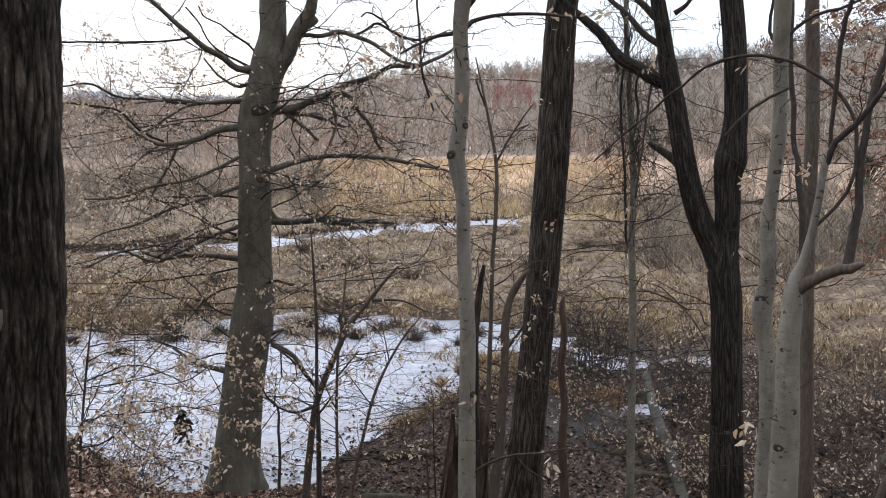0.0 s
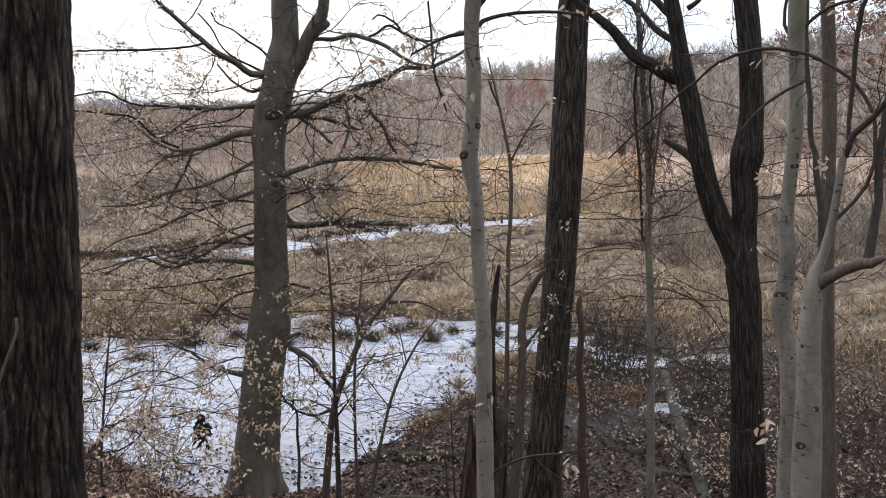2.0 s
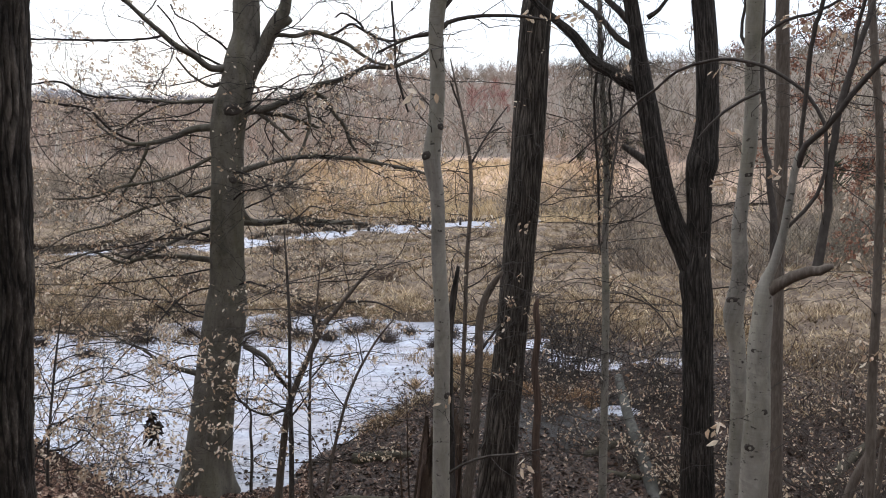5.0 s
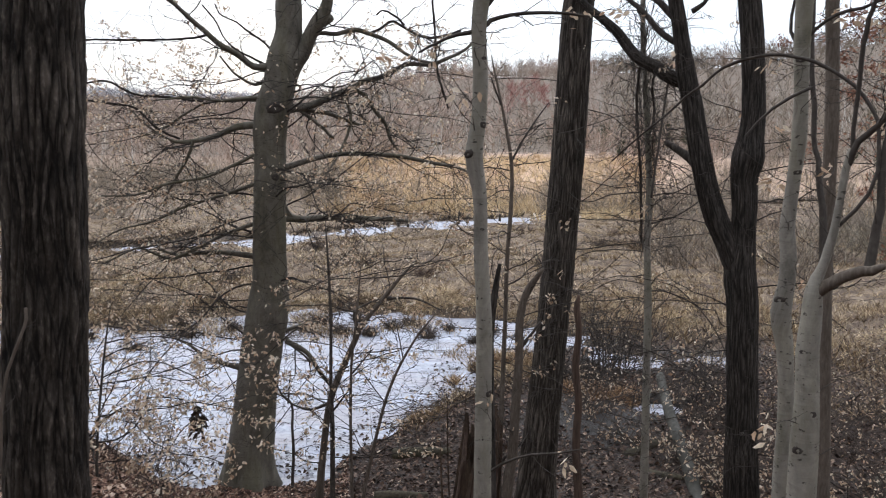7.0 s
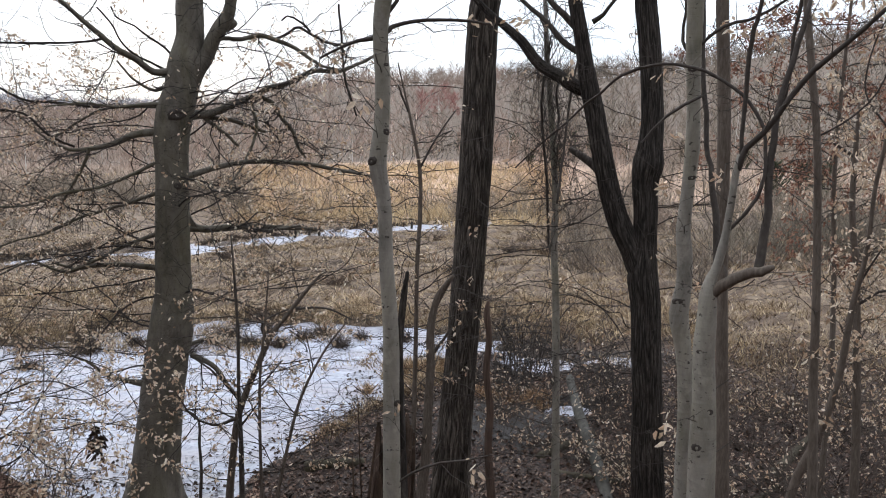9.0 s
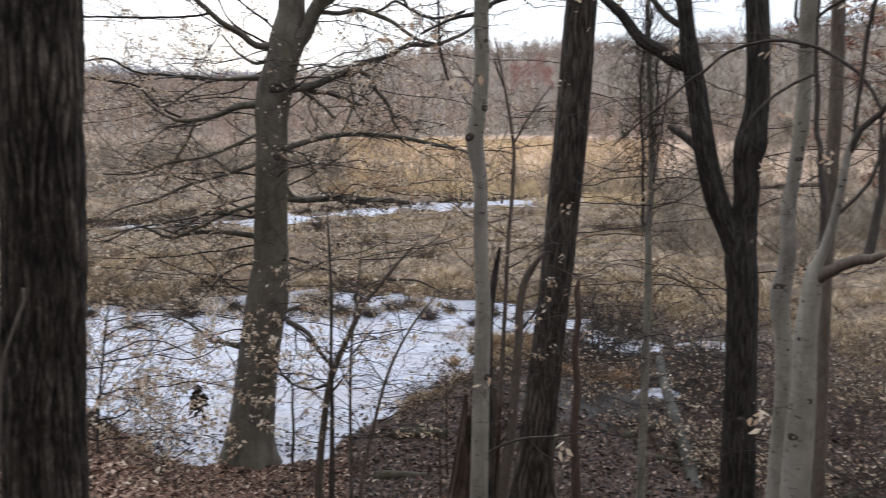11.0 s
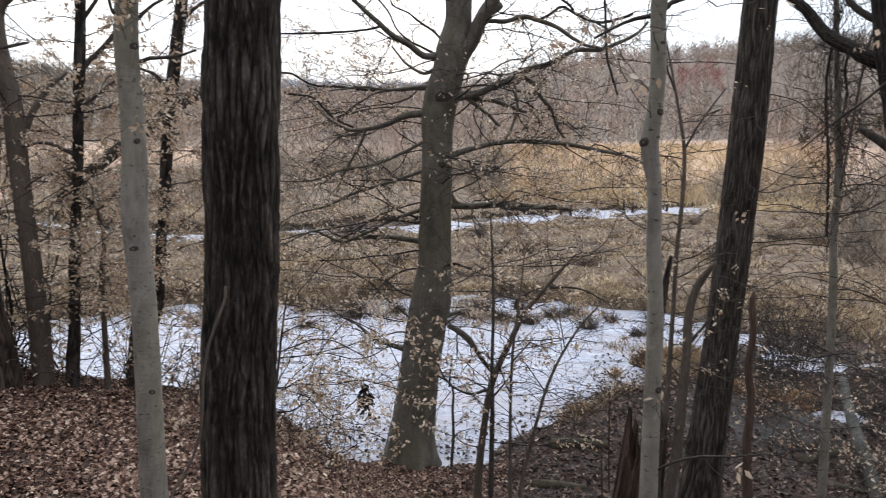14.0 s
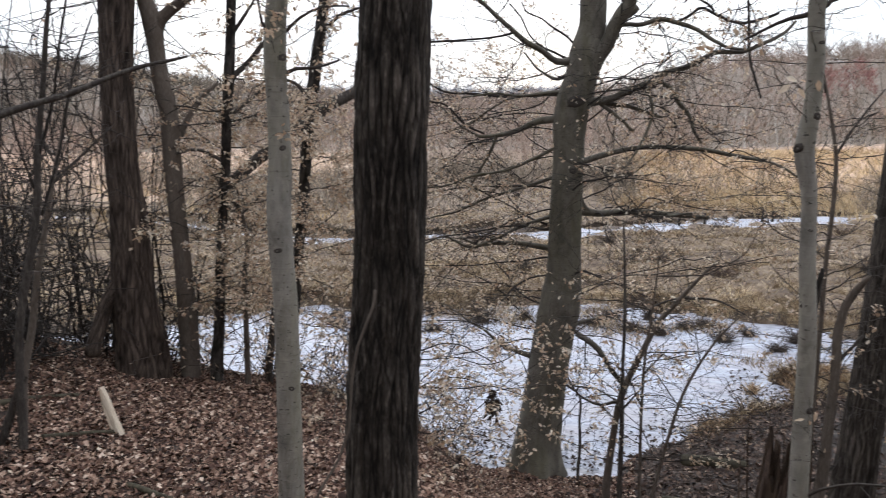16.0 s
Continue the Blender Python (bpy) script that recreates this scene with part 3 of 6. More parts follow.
    def knots(self, spots):
        """Dark branch scars on the near side: (height, sideways share of the radius, size)."""
        line = self.lines[0][0]
        for z, share, size in spots:
            i = int(np.argmin(np.abs(line[:, 2] - z)))
            p, r = line[i, :3], line[i, 3]
            out = self.right * share - self.ahead * math.sqrt(max(1 - share * share, 0))
            th = np.linspace(0, math.tau, 9, endpoint=False)
            side = np.cross(out, [0, 0, 1.0])
            b = Buf()
            for k, (a, h) in enumerate(((1.3, -0.3), (0.9, 0.1), (0.5, 0.12), (0.2, -0.05))):
                ring = p + out * (r + size * h) + size * a * (1 + 0.12 * np.sin(th * 2 + z * 9))[:, None] * (np.cos(th)[:, None] * side * 1.25 + np.sin(th)[:, None] * np.array([0, 0, 0.9]))
                f = [] if k == 0 else [[(k - 1) * 9 + j, (k - 1) * 9 + (j + 1) % 9, k * 9 + (j + 1) % 9, k * 9 + j] for j in range(9)]
                b.v.append(ring), b.a.append(np.ones(9)), b.f.append(np.array(f, int).reshape(-1, 4))
                b.n += 9
            self.bufs.append(("knot", b))

    def done(self):
        shift = self.ob.location
        names = {"twigs": "crown", "twigs_dark": "crown", "leaves": "foliage", "limb_dark": "limb", "vines": "vine_tangle"}
        remark = {"crown": "fine bare twigs", "foliage": "clinging dry leaves", "vine_tangle": "hairy tangle of dead vines"}
        made = {}
        for name, b in self.bufs:
            b.v = [v - np.array(shift) for v in b.v]
            mat = {"twigs": TWIG, "twigs_dark": TWIG_DARK, "leaves": self.leaf_stuff, "knot": TWIG, "limb_dark": BARK_BROWN, "vines": TWIG, "branch": TWIG if self.bark in (BARK_BROWN, BARK_PALE) else TWIG_DARK}.get(name, self.bark)
            nm = names.get(name, name)
            # knots sit in the trunk, leaves in the crown
            under = made.get({"knot": "trunk", "foliage": "crown"}.get(nm), self.ob)
            made[nm] = part(nm, b.mesh(nm, mat), under, remark.get(nm, ""), "stuff" if nm in remark else "")


# ---- ground, one sheet out to the horizon ----
def ground_material():
    m, n, l, b = stuff_of("woodland_and_marsh_floor", 0.9)
    litter = noise_node(m, 11, 8, 0.8, distort=0.6)
    patch = noise_node(m, 0.35, 6, 0.65, (1, 2.2, 1))
    leafy = ramp(m, litter, [(0.34, (0.014, 0.01, 0.008)), (0.48, (0.04, 0.027, 0.02)), (0.6, (0.08, 0.055, 0.041)), (0.72, (0.17, 0.125, 0.098))])
    blade = noise_node(m, 3.5, 8, 0.75, (1, 0.5, 1), distort=0.8)
    marsh = ramp(m, blade, [(0.3, (0.068, 0.048, 0.035)), (0.5, (0.2, 0.145, 0.1)), (0.72, (0.44, 0.345, 0.235))])
    russet = mixed(m, ramp(m, patch, [(0.4, (0, 0, 0)), (0.6, (0.85, 0.85, 0.85))]), marsh, (0.09, 0.064, 0.047))
    meadow = ramp(m, noise_node(m, 0.5, 7, 0.75, (1, 0.4, 1)), [(0.3, (0.33, 0.22, 0.155)), (0.55, (0.54, 0.38, 0.27)), (0.75, (0.66, 0.49, 0.36))])
    wood = ramp(m, noise_node(m, 0.25, 8, 0.8), [(0.3, (0.1, 0.078, 0.06)), (0.55, (0.18, 0.14, 0.108)), (0.75, (0.27, 0.215, 0.168))])
    c = leafy
    for name, other in (("marsh", russet), ("meadow", meadow), ("wood", wood)):
        a = n.new("ShaderNodeAttribute")
        a.attribute_name = name
        c = mixed(m, a.outputs["Fac"], c, other)
    mud = n.new("ShaderNodeAttribute")
    mud.attribute_name = "mud"
    c = mixed(m, mud.outputs["Fac"], c, (0.02, 0.0165, 0.014))
    l.new(c, b.inputs["Base Color"])
    l.new(mixed(m, mud.outputs["Fac"], (0.9, 0.9, 0.9), (0.4, 0.4, 0.4)), b.inputs["Roughness"])
    bump(m, litter, 0.6, 0.05)
    return m


def build_ground():
    az = np.concatenate([np.arange(-75, 55, 0.58), np.arange(55, 285, 4.0)])
    rings = np.concatenate([[0.0], np.geomspace(0.4, 10, 45), np.geomspace(10.1, 34, 160), np.geomspace(34.4, 90, 90), np.geomspace(91, 3000, 70)])
    A, D = np.meshgrid(np.radians(az), rings, indexing="ij")
    x, y = np.sin(A) * D + 0.09 * np.exp(-D / 0.3), np.cos(A) * D - 0.13 * np.exp(-D / 0.3)
    z = height(x, y)
    k, r = len(az), len(rings)
    i, j = np.meshgrid(np.arange(k), np.arange(r - 1), indexing="ij")
    i2 = (i + 1) % k
    q = np.stack([i * r + j, i * r + j + 1, i2 * r + j + 1, i2 * r + j], -1).reshape(-1, 4)
    me = mesh_of("ground", np.stack([x, y, z], -1).reshape(-1, 3), q, ground_material())
    d, a = D.ravel(), np.degrees(A).ravel()
    xf, yf = x.ravel(), y.ravel()
    wob = rough(xf, yf, 21, ((0.3, 1.0), (0.9, 0.7)))
    covers = {
        "marsh": step(d + 2.5 * wob, 22, 27) * (np.abs(a) < 90),
        "meadow": step(d + 8 * wob, 80, 96) * (1 - 0.75 * step(a + 2 * wob, -28, -24) * (1 - step(a + 2 * wob, -11, -7)) - 0.4 * step(a + 2 * wob, 12, 17)),
        "wood": step(d + 14 * wob, 150, 185),
        "mud": np.clip(1 - np.abs(stream_depth(xf, yf) + 0.5) / 0.7, 0, 1) * (d > 34) * (d < 110) * 0.8 + np.clip(1 - np.abs(pond_depth(xf, yf) + 0.35) / 0.5, 0, 1) * (d > 13) * (d < 45) * 0.85 + np.clip(1.4 - np.hypot((xf - 3.1) / 1.3, (yf - 17.2 + 0.5 * wob) / 1.2) / 1.5, 0, 1) * 0.95,
    }
    for name, values in covers.items():
        me.attributes.new(name, "FLOAT", "POINT").data.foreach_set("value", values.astype(np.float32))
    tagged(new("ground", me), "leaf-strewn bank falling to a frozen marsh and wooded hills", "ground", kind="structure")


build_ground()


# ---- frozen pond and stream ----
def ice_material():
    m, n, l, b = stuff_of("snow_dusted_ice", 0.35)
    big, mid = noise_node(m, 0.35, 6, 0.6, (1, 2.2, 1), distort=0.5), noise_node(m, 1.6, 7, 0.7, (0.7, 2.0, 1), distort=0.8)
    slush, fine = noise_node(m, 4.2, 6, 0.7, (0.8, 1.6, 1), distort=1.2), noise_node(m, 14, 6, 0.75)
    snow = ramp(m, mid, [(0.34, (0.15, 0.148, 0.165)), (0.45, (0.31, 0.315, 0.35)), (0.55, (0.42, 0.432, 0.485)), (0.68, (0.53, 0.545, 0.61))])
    # pinkish-tan patches paint the dead grass's reflection into the ice colour
    reflected_tan = mixed(m, ramp(m, big, [(0.42, (0, 0, 0)), (0.6, (0.6, 0.6, 0.6))]), snow, (0.34, 0.305, 0.31))
    wet = mixed(m, 0.75, reflected_tan, ramp(m, slush, [(0.36, (0.42, 0.42, 0.46)), (0.5, (0.92, 0.93, 0.96)), (0.62, (1.12, 1.12, 1.1))]), "MULTIPLY")
    speck = ramp(m, fine, [(0.3, (0.25, 0.22, 0.2)), (0.4, (1, 1, 1))])
    l.new(mixed(m, 0.8, wet, speck, "MULTIPLY"), b.inputs["Base Color"])
    l.new(ramp(m, mid, [(0.35, (0.2, 0.2, 0.2)), (0.55, (0.7, 0.7, 0.7))]), b.inputs["Roughness"])
    b.inputs["Specular IOR Level"].default_value = 0.3
    bump(m, mid, 0.25, 0.03)
    return m


ICE = ice_material()


def sheet(name, xs, ya, yb, label):
    ya, yb = np.asarray(ya, float), np.asarray(yb, float)
    v = np.concatenate([np.stack([xs, ya, np.zeros(len(xs))], -1), np.stack([xs, yb, np.zeros(len(xs))], -1),
                        np.stack([xs, ya, np.full(len(xs), -0.12)], -1), np.stack([xs, yb, np.full(len(xs), -0.12)], -1)])
    n = len(xs)
    f = [q for i in range(n - 1) for q in ([i, i + 1, n + i + 1, n + i], [2 * n + i, 3 * n + i, 3 * n + i + 1, 2 * n + i + 1])]
    tagged(new(name, mesh_of(name, v, f, ICE, False)), label, "ice", kind="structure")


px = np.linspace(-26, 9.5, 72)
sheet("water_pond", px, np.where(px < -3, np.sqrt(np.maximum(13.6 ** 2 - px ** 2, 16)), 12.7), lerp(px, *FAR_SHORE) + 2.0, "frozen pond with a thin cover of snow and slush")
sx = np.linspace(-110, 130, 120)
sheet("water_stream", sx, lerp(sx, *STREAM) - 4.5, lerp(sx, *STREAM) + 4.5, "narrow frozen stream winding through the marsh")


# ---- far woods and brush ----
def bare_woods(name, label, spots, tall, spread, slivers, material, trunk=0.12, width=0.07, seed=1, lift=0.25, steep=2.0):
    """Bare trees too far off to count: each a tapered trunk and a cloud of slender twigs."""
    rng = np.random.default_rng(seed)
    n = len(spots)
    h = tall * np.clip(rng.normal(0.85, 0.22, n), 0.4, 1.45)
    base = np.column_stack([spots, height(spots[:, 0], spots[:, 1]) - 0.3])
    lean = rng.normal(0, 0.05, (n, 2))
    V, F = [], []
    tip = base + np.column_stack([lean * h[:, None], h])
    ang = np.array([0, 2.1, 4.2])
    ring = np.stack([np.cos(ang), np.sin(ang), np.zeros(3)], -1) * trunk
    V.append(np.concatenate([base[:, None] + ring * (h / tall)[:, None, None], tip[:, None]], 1).reshape(-1, 3))
    F.append(((np.arange(n) * 4)[:, None, None] + np.array([[0, 1, 3], [1, 2, 3], [2, 0, 3]])).reshape(-1, 3))
    k = n * slivers
    own = np.repeat(np.arange(n), slivers)
    s = rng.uniform(lift, 1.0, k)
    a = rng.uniform(0, math.tau, k)
    reach = spread * (h[own] / tall) * np.sin(np.clip((s - lift * 0.6) / (1.05 - lift * 0.6), 0, 1) * math.pi) ** 0.6 * rng.uniform(0.35, 1.1, k)
    p0 = base[own] + (tip - base)[own] * s[:, None] * 0.9
    p0[:, :2] += np.column_stack([np.cos(a), np.sin(a)]) * (reach * rng.uniform(0, 0.6, k))[:, None]
    way = np.column_stack([np.cos(a) * reach * 0.7, np.sin(a) * reach * 0.7, rng.uniform(0.3, steep, k) * reach + 0.06 * h[own]])
    across = np.cross(way, rng.normal(size=(k, 3)))
    across /= np.linalg.norm(across, axis=1)[:, None] + 1e-9
    wd = width * rng.uniform(0.5, 1.3, k)[:, None]
    V.append(np.stack([p0 - across * wd, p0 + across * wd, p0 + way], 1).reshape(-1, 3))
    F.append(((np.arange(k) * 3 + n * 4)[:, None] + np.array([0, 1, 2])))
    me = mesh_of(name, np.concatenate(V), np.concatenate(F), material, False)
    return tagged(new(name, me), label, "woods", kind="stuff")


def fan(rng, n, az0, az1, d0, d1):
    a, d = np.radians(rng.uniform(az0, az1, n)), np.sqrt(rng.uniform(d0 ** 2, d1 ** 2, n))
    return np.column_stack([np.sin(a) * d, np.cos(a) * d])


def clumped(spots, seed, size, floor=0.0):
    return spots[rough(spots[:, 0], spots[:, 1], seed, ((size, 1.0), (size * 2.3, 0.8))) > floor]


rng = np.random.default_rng(7)
slope = np.vstack([fan(rng, 9000, -62, 48, 160, 650), fan(rng, 9000, -62, 48, 380, 650)])
reach = np.hypot(slope[:, 0], slope[:, 1]) / lerp(np.degrees(np.arctan2(slope[:, 0], slope[:, 1])), *RIDGE)
slope = slope[(reach < 0.985) & ((np.arange(len(slope)) < 9000) | (reach > 0.86))]
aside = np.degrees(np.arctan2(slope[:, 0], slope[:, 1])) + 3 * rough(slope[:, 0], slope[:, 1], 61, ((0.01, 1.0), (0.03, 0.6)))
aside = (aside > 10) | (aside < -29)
bare_woods("far_woods", "bare reddish-brown winter woods covering the hillside", slope[~aside], 10.5, 3.6, 28, WOODS, 0.07, 0.11, 2, 0.12, 0.9)
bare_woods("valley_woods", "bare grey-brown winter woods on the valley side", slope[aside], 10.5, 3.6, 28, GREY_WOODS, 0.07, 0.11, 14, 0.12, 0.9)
crest = fan(rng, 9000, -62, 48, 360, 650)
reach = np.hypot(crest[:, 0], crest[:, 1]) / lerp(np.degrees(np.arctan2(crest[:, 0], crest[:, 1])), *RIDGE)
bare_woods("ridge_underbrush", "dense bare undergrowth along the top of the ridge", crest[(reach > 0.88) & (reach < 0.995)], 5.5, 4.5, 24, WOODS, 0.07, 0.14, 37, 0.0, 0.8)
# the far ridge's haze is in the trees' colour, not in the air
bare_woods("distant_woods", "bare trees along the distant ridge, haze painted into their colour", fan(rng, 1700, -62, -9, 850, 1010), 15, 7.5, 50, HAZE_TINTED, 0.3, 0.28, 3, 0.1, 0.9)
bare_woods("white_birches", "slender pale birch trunks at the meadow edge", fan(rng, 170, -60, 30, 110, 300), 9, 1.5, 8, BIRCH, 0.085, 0.03, 8, 0.4)
bare_woods("red_budded_trees", "bare trees reddened by swelling buds on the hillside", np.vstack([fan(rng, 16, 3.5, 6.5, 290, 340), fan(rng, 10, -32, -24, 300, 380)]), 9, 3.6, 90, RED_BUDS, 0.07, 0.1, 12, 0.15, 0.9)
edge = fan(rng, 1100, -62, 46, 115, 170)
bare_woods("woodland_edge", "slender bare trees and brush at the edge of the meadow", edge[(np.abs(np.degrees(np.arctan2(edge[:, 0], edge[:, 1])) - 2) > 5.5)], 7, 2.4, 40, WOODS, 0.05, 0.035, 4, 0.1, 1.3)
green = [(math.sin(radians(a)) * d, math.cos(radians(a)) * d) for a, d in ((11.5, 150), (12.6, 158), (13.6, 152), (28, 95), (29.5, 102), (31, 98), (10.2, 170), (14.6, 190), (16.0, 165), (18.2, 185), (9.0, 200), (20.5, 160), (22.0, 190), (24.5, 170), (6.5, 210), (26.0, 150))]
bare_woods("evergreens", "small dark cedars standing among the bare trees", np.array(green), 6, 2.2, 260, EVERGREEN, 0.1, 0.1, 10, 0.04, 0.8)
bare_woods("streamside_brush", "low grey-brown brush beyond the frozen stream", clumped(np.vstack([fan(rng, 1500, -62, -26, 62, 110), fan(rng, 1500, -26, -8, 58, 112), fan(rng, 1300, 6, 46, 62, 105), fan(rng, 160, -6, 6, 74, 105)]), 51, 0.16, 0.15), 3.4, 1.9, 40, BRUSH, 0.03, 0.02, 5, 0.02, 1.2)
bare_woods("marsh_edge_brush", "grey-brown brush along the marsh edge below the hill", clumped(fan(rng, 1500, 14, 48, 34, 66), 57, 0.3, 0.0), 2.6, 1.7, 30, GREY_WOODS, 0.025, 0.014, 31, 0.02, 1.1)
# added out of view behind the camera to dim the trunks' near sides
bare_woods("unseen_blocking_woods", "unseen bare woods behind the camera, added to block sky light", fan(rng, 420, 100, 260, 7, 60), 14, 3.2, 60, BRUSH, 0.16, 0.04, 9, 0.2)
bare_woods("valley_pole_trees", "straight grey-brown tree trunks standing in the valley woods", fan(rng, 320, 4, 50, 170, 330), 9, 2.0, 26, BRUSH, 0.14, 0.03, 26, 0.45, 1.4)
bare_woods("hill_underbrush", "low brown underbrush beneath the far woods", fan(rng, 1700, -62, 48, 150, 270), 5, 3.4, 15, BRUSH, 0.05, 0.05, 29, 0.02, 1.0)
bare_woods("valley_side_trees", "tall bare trees on the valley side", fan(rng, 120, 20, 52, 80, 160), 8, 2.6, 110, BRUSH, 0.07, 0.016, 6, 0.15, 1.2)


def blades(name, label, spots, tall, width, per, material, seed, lean=0.35, spread=0.22, level=None):
    rng = np.random.default_rng(seed)
    n = len(spots)
    k = n * per
    own = np.repeat(np.arange(n), per)
    size = rng.uniform(0.55, 1.25, n)
    p = spots[own] + rng.normal(0, spread, (k, 2)) * size[own][:, None]
    base = np.column_stack([p, height(p[:, 0], p[:, 1]) - 0.03])
    if level is not None:
        base[:, 2] = level
    keep = base[:, 2] > -0.02
    base, own = base[keep], own[keep]
    k = len(base)
    h = tall * size[own] * rng.uniform(0.4, 1.1, k)
    out = rng.normal(0, lean, (k, 2)) + (p[keep] - spots[own]) * 0.9
    tip = base + np.column_stack([out * h[:, None], h])
    a = rng.uniform(0, math.pi, k)
    w = np.column_stack([np.cos(a), np.sin(a) * 0.5, np.zeros(k)]) * (width * rng.uniform(0.6, 1.4, k))[:, None]
    me = mesh_of(name, np.stack([base - w, base + w, tip], 1).reshape(-1, 3), np.arange(k * 3).reshape(-1, 3), material, False)
    tagged(new(name, me), label, "grass", kind="stuff")


def scatter(rng, n, x0, x1, y0, y1, patchy=0.0, seed=0, size=0.25):
    s = np.column_stack([rng.uniform(x0, x1, n), rng.uniform(y0, y1, n)])
    return s[rough(s[:, 0], s[:, 1], seed, ((size, 1.0), (size * 2.7, 0.7))) > patchy]


def dry(spots):
    """Leaves out the ground in front of the puddles."""
    return spots[~((np.abs(spots[:, 0] - 5) < 4.2) & (np.abs(spots[:, 1] - 21.2) < 2.6))]


def clear_of_stream(spots):
    """Short trodden growth only along the open reach of the stream."""
    return spots[~((np.abs(spots[:, 0] + 1) < 11) & (stream_depth(spots[:, 0], spots[:, 1]) > -5))]


blades("marsh_grass", "flattened tan dead grass tussocks across the marsh", clear_of_stream(dry(fan(rng, 7000, -60, 44, 26, 66))), 0.3, 0.018, 17, GRASS, 11, 1.5, 0.3)
blades("grass_tussocks", "dead grass tussocks standing out of the flattened marsh", clear_of_stream(dry(clumped(fan(rng, 1500, -60, 44, 25, 58), 19, 0.5, -0.2))), 0.5, 0.014, 42, GRASS, 21, 0.75, 0.2)
blades("flat_grass", "thin dead grass among the leaves on the flat", dry(fan(rng, 1500, 4, 44, 19, 28)), 0.24, 0.012, 12, GRASS, 20, 1.2)
blades("sedge_tufts", "russet dead sedge tufts at the pond's edge", dry(scatter(rng, 2600, -22, 12, 20, 36, 0.25, 31)), 0.42, 0.014, 18, GRASS, 12, 0.5)
brim = np.column_stack([rng.uniform(-24, 8, 26000), rng.uniform(15, 31, 26000)])
pd_ = pond_depth(brim[:, 0], brim[:, 1])
blades("shore_sedge", "ragged brown sedge hanging over the pond's far shore", brim[(pd_ > -1.3) & (pd_ < 0.1) & ((brim[:, 1] > 21) | (brim[:, 0] > -1)) & (brim[:, 0] < 2.5)], 0.36, 0.013, 14, GRASS, 16, 0.7, 0.16)
edge_ = np.column_stack([rng.uniform(-1.2, 4.4, 900), rng.uniform(0, 1, 900)])
edge_[:, 1] = np.where(edge_[:, 0] < 2.6, lerp(edge_[:, 0], *NEAR_SHORE), 19.6 - 0.35 * (edge_[:, 0] - 2.6)) - 0.25 - 0.7 * edge_[:, 1]
blades("russet_sedge", "orange-brown dead sedge and leaves along the near shore", clumped(edge_, 23, 1.4, -0.3), 0.2, 0.013, 16, RUSSET_SEDGE, 35, 1.1, 0.16)
blades("ice_stubble", "thin dead stalks standing through the ice", clumped(brim[(pd_ > 0.1) & (pd_ < 3.2) & (brim[:, 1] > 21)], 17, 0.8, 0.35), 0.3, 0.008, 7, GRASS, 18, 0.4, 0.3, 0.0)
bank = np.column_stack([rng.uniform(-60, 40, 9000), rng.uniform(0.2, 1.0, 9000)])
bank[:, 1] = lerp(bank[:, 0], *STREAM) + 1.6 + 2.2 * bank[:, 1]
blades("bank_sedge", "dark wet sedge overhanging the stream's far bank", bank[stream_depth(bank[:, 0], bank[:, 1]) < 0.2], 0.32, 0.02, 6, DARK_SEDGE, 34, 0.8)
blades("meadow_grass", "pale tan standing dead reeds beyond the stream", np.vstack([fan(rng, 4200, -9, 14, 66, 150), fan(rng, 900, -60, -26, 56, 140), fan(rng, 500, -26, 46, 70, 140)]), 1.1, 0.035, 10, REEDS, 13, 0.25, 0.5)


def fallen_leaves(name, label, spots, size, material, seed, level=None):
    rng = np.random.default_rng(seed)
    n = len(spots)
    z = height(spots[:, 0], spots[:, 1])
    keep = z > 0.02
    if level is not None:
        z, keep = np.full(n, level), z < level
    spots, z = spots[keep], z[keep]
    n = len(z)
    a, L = rng.uniform(0, math.tau, n), size * rng.uniform(0.5, 1.35, n)
    along = np.column_stack([np.cos(a), np.sin(a), rng.normal(0, 0.3, n)]) * L[:, None]
    side = np.column_stack([-np.sin(a), np.cos(a), rng.normal(0, 0.45, n)]) * (L * rng.uniform(0.25, 0.42, n))[:, None]
    curl = np.column_stack([np.zeros(n), np.zeros(n), rng.uniform(-0.1, 0.3, n) * L])
    v = np.stack([-along * 0.5, side + curl, along * 0.5, -side + curl], 1)
    v[:, :, 2] -= v[:, :, 2].min(axis=1, keepdims=True)
    v += np.column_stack([spots, z + 0.003])[:, None]
    fl = ((np.arange(n) * 4)[:, None, None] + np.array([[0, 1, 2], [0, 2, 3]])).reshape(-1, 3)
    tagged(new(name, mesh_of(name, v.reshape(-1, 3), fl, material, False)), label, "leaves", kind="stuff")


def thinning(spots, d0, d1):
    d = np.hypot(spots[:, 0], spots[:, 1])
    return spots[rng.random(len(d)) > (d - d0) / (d1 - d0)]


def wet_gap(spots):
    """Fewer leaves lie in the wet hollow by the puddles."""
    far = np.hypot((spots[:, 0] - 3.1) / 1.3, (spots[:, 1] - 17.2) / 1.2)
    return spots[rng.random(len(far)) < 0.25 + 0.75 * np.clip(far - 0.8, 0, 1)]


fallen_leaves("leaf_litter", "thick curled brown fallen leaves on the bank", clumped(fan(rng, 210000, -66, -8, 4, 15.5), 42, 1.6, -1.8), 0.056, LITTER, 14)
fallen_leaves("damp_leaf_litter", "damp flattened fallen leaves on the flat below", wet_gap(thinning(clumped(fan(rng, 145000, -14, 44, 11, 31), 41, 1.1, -2.0), 18, 31)), 0.082, WET_LITTER, 15)


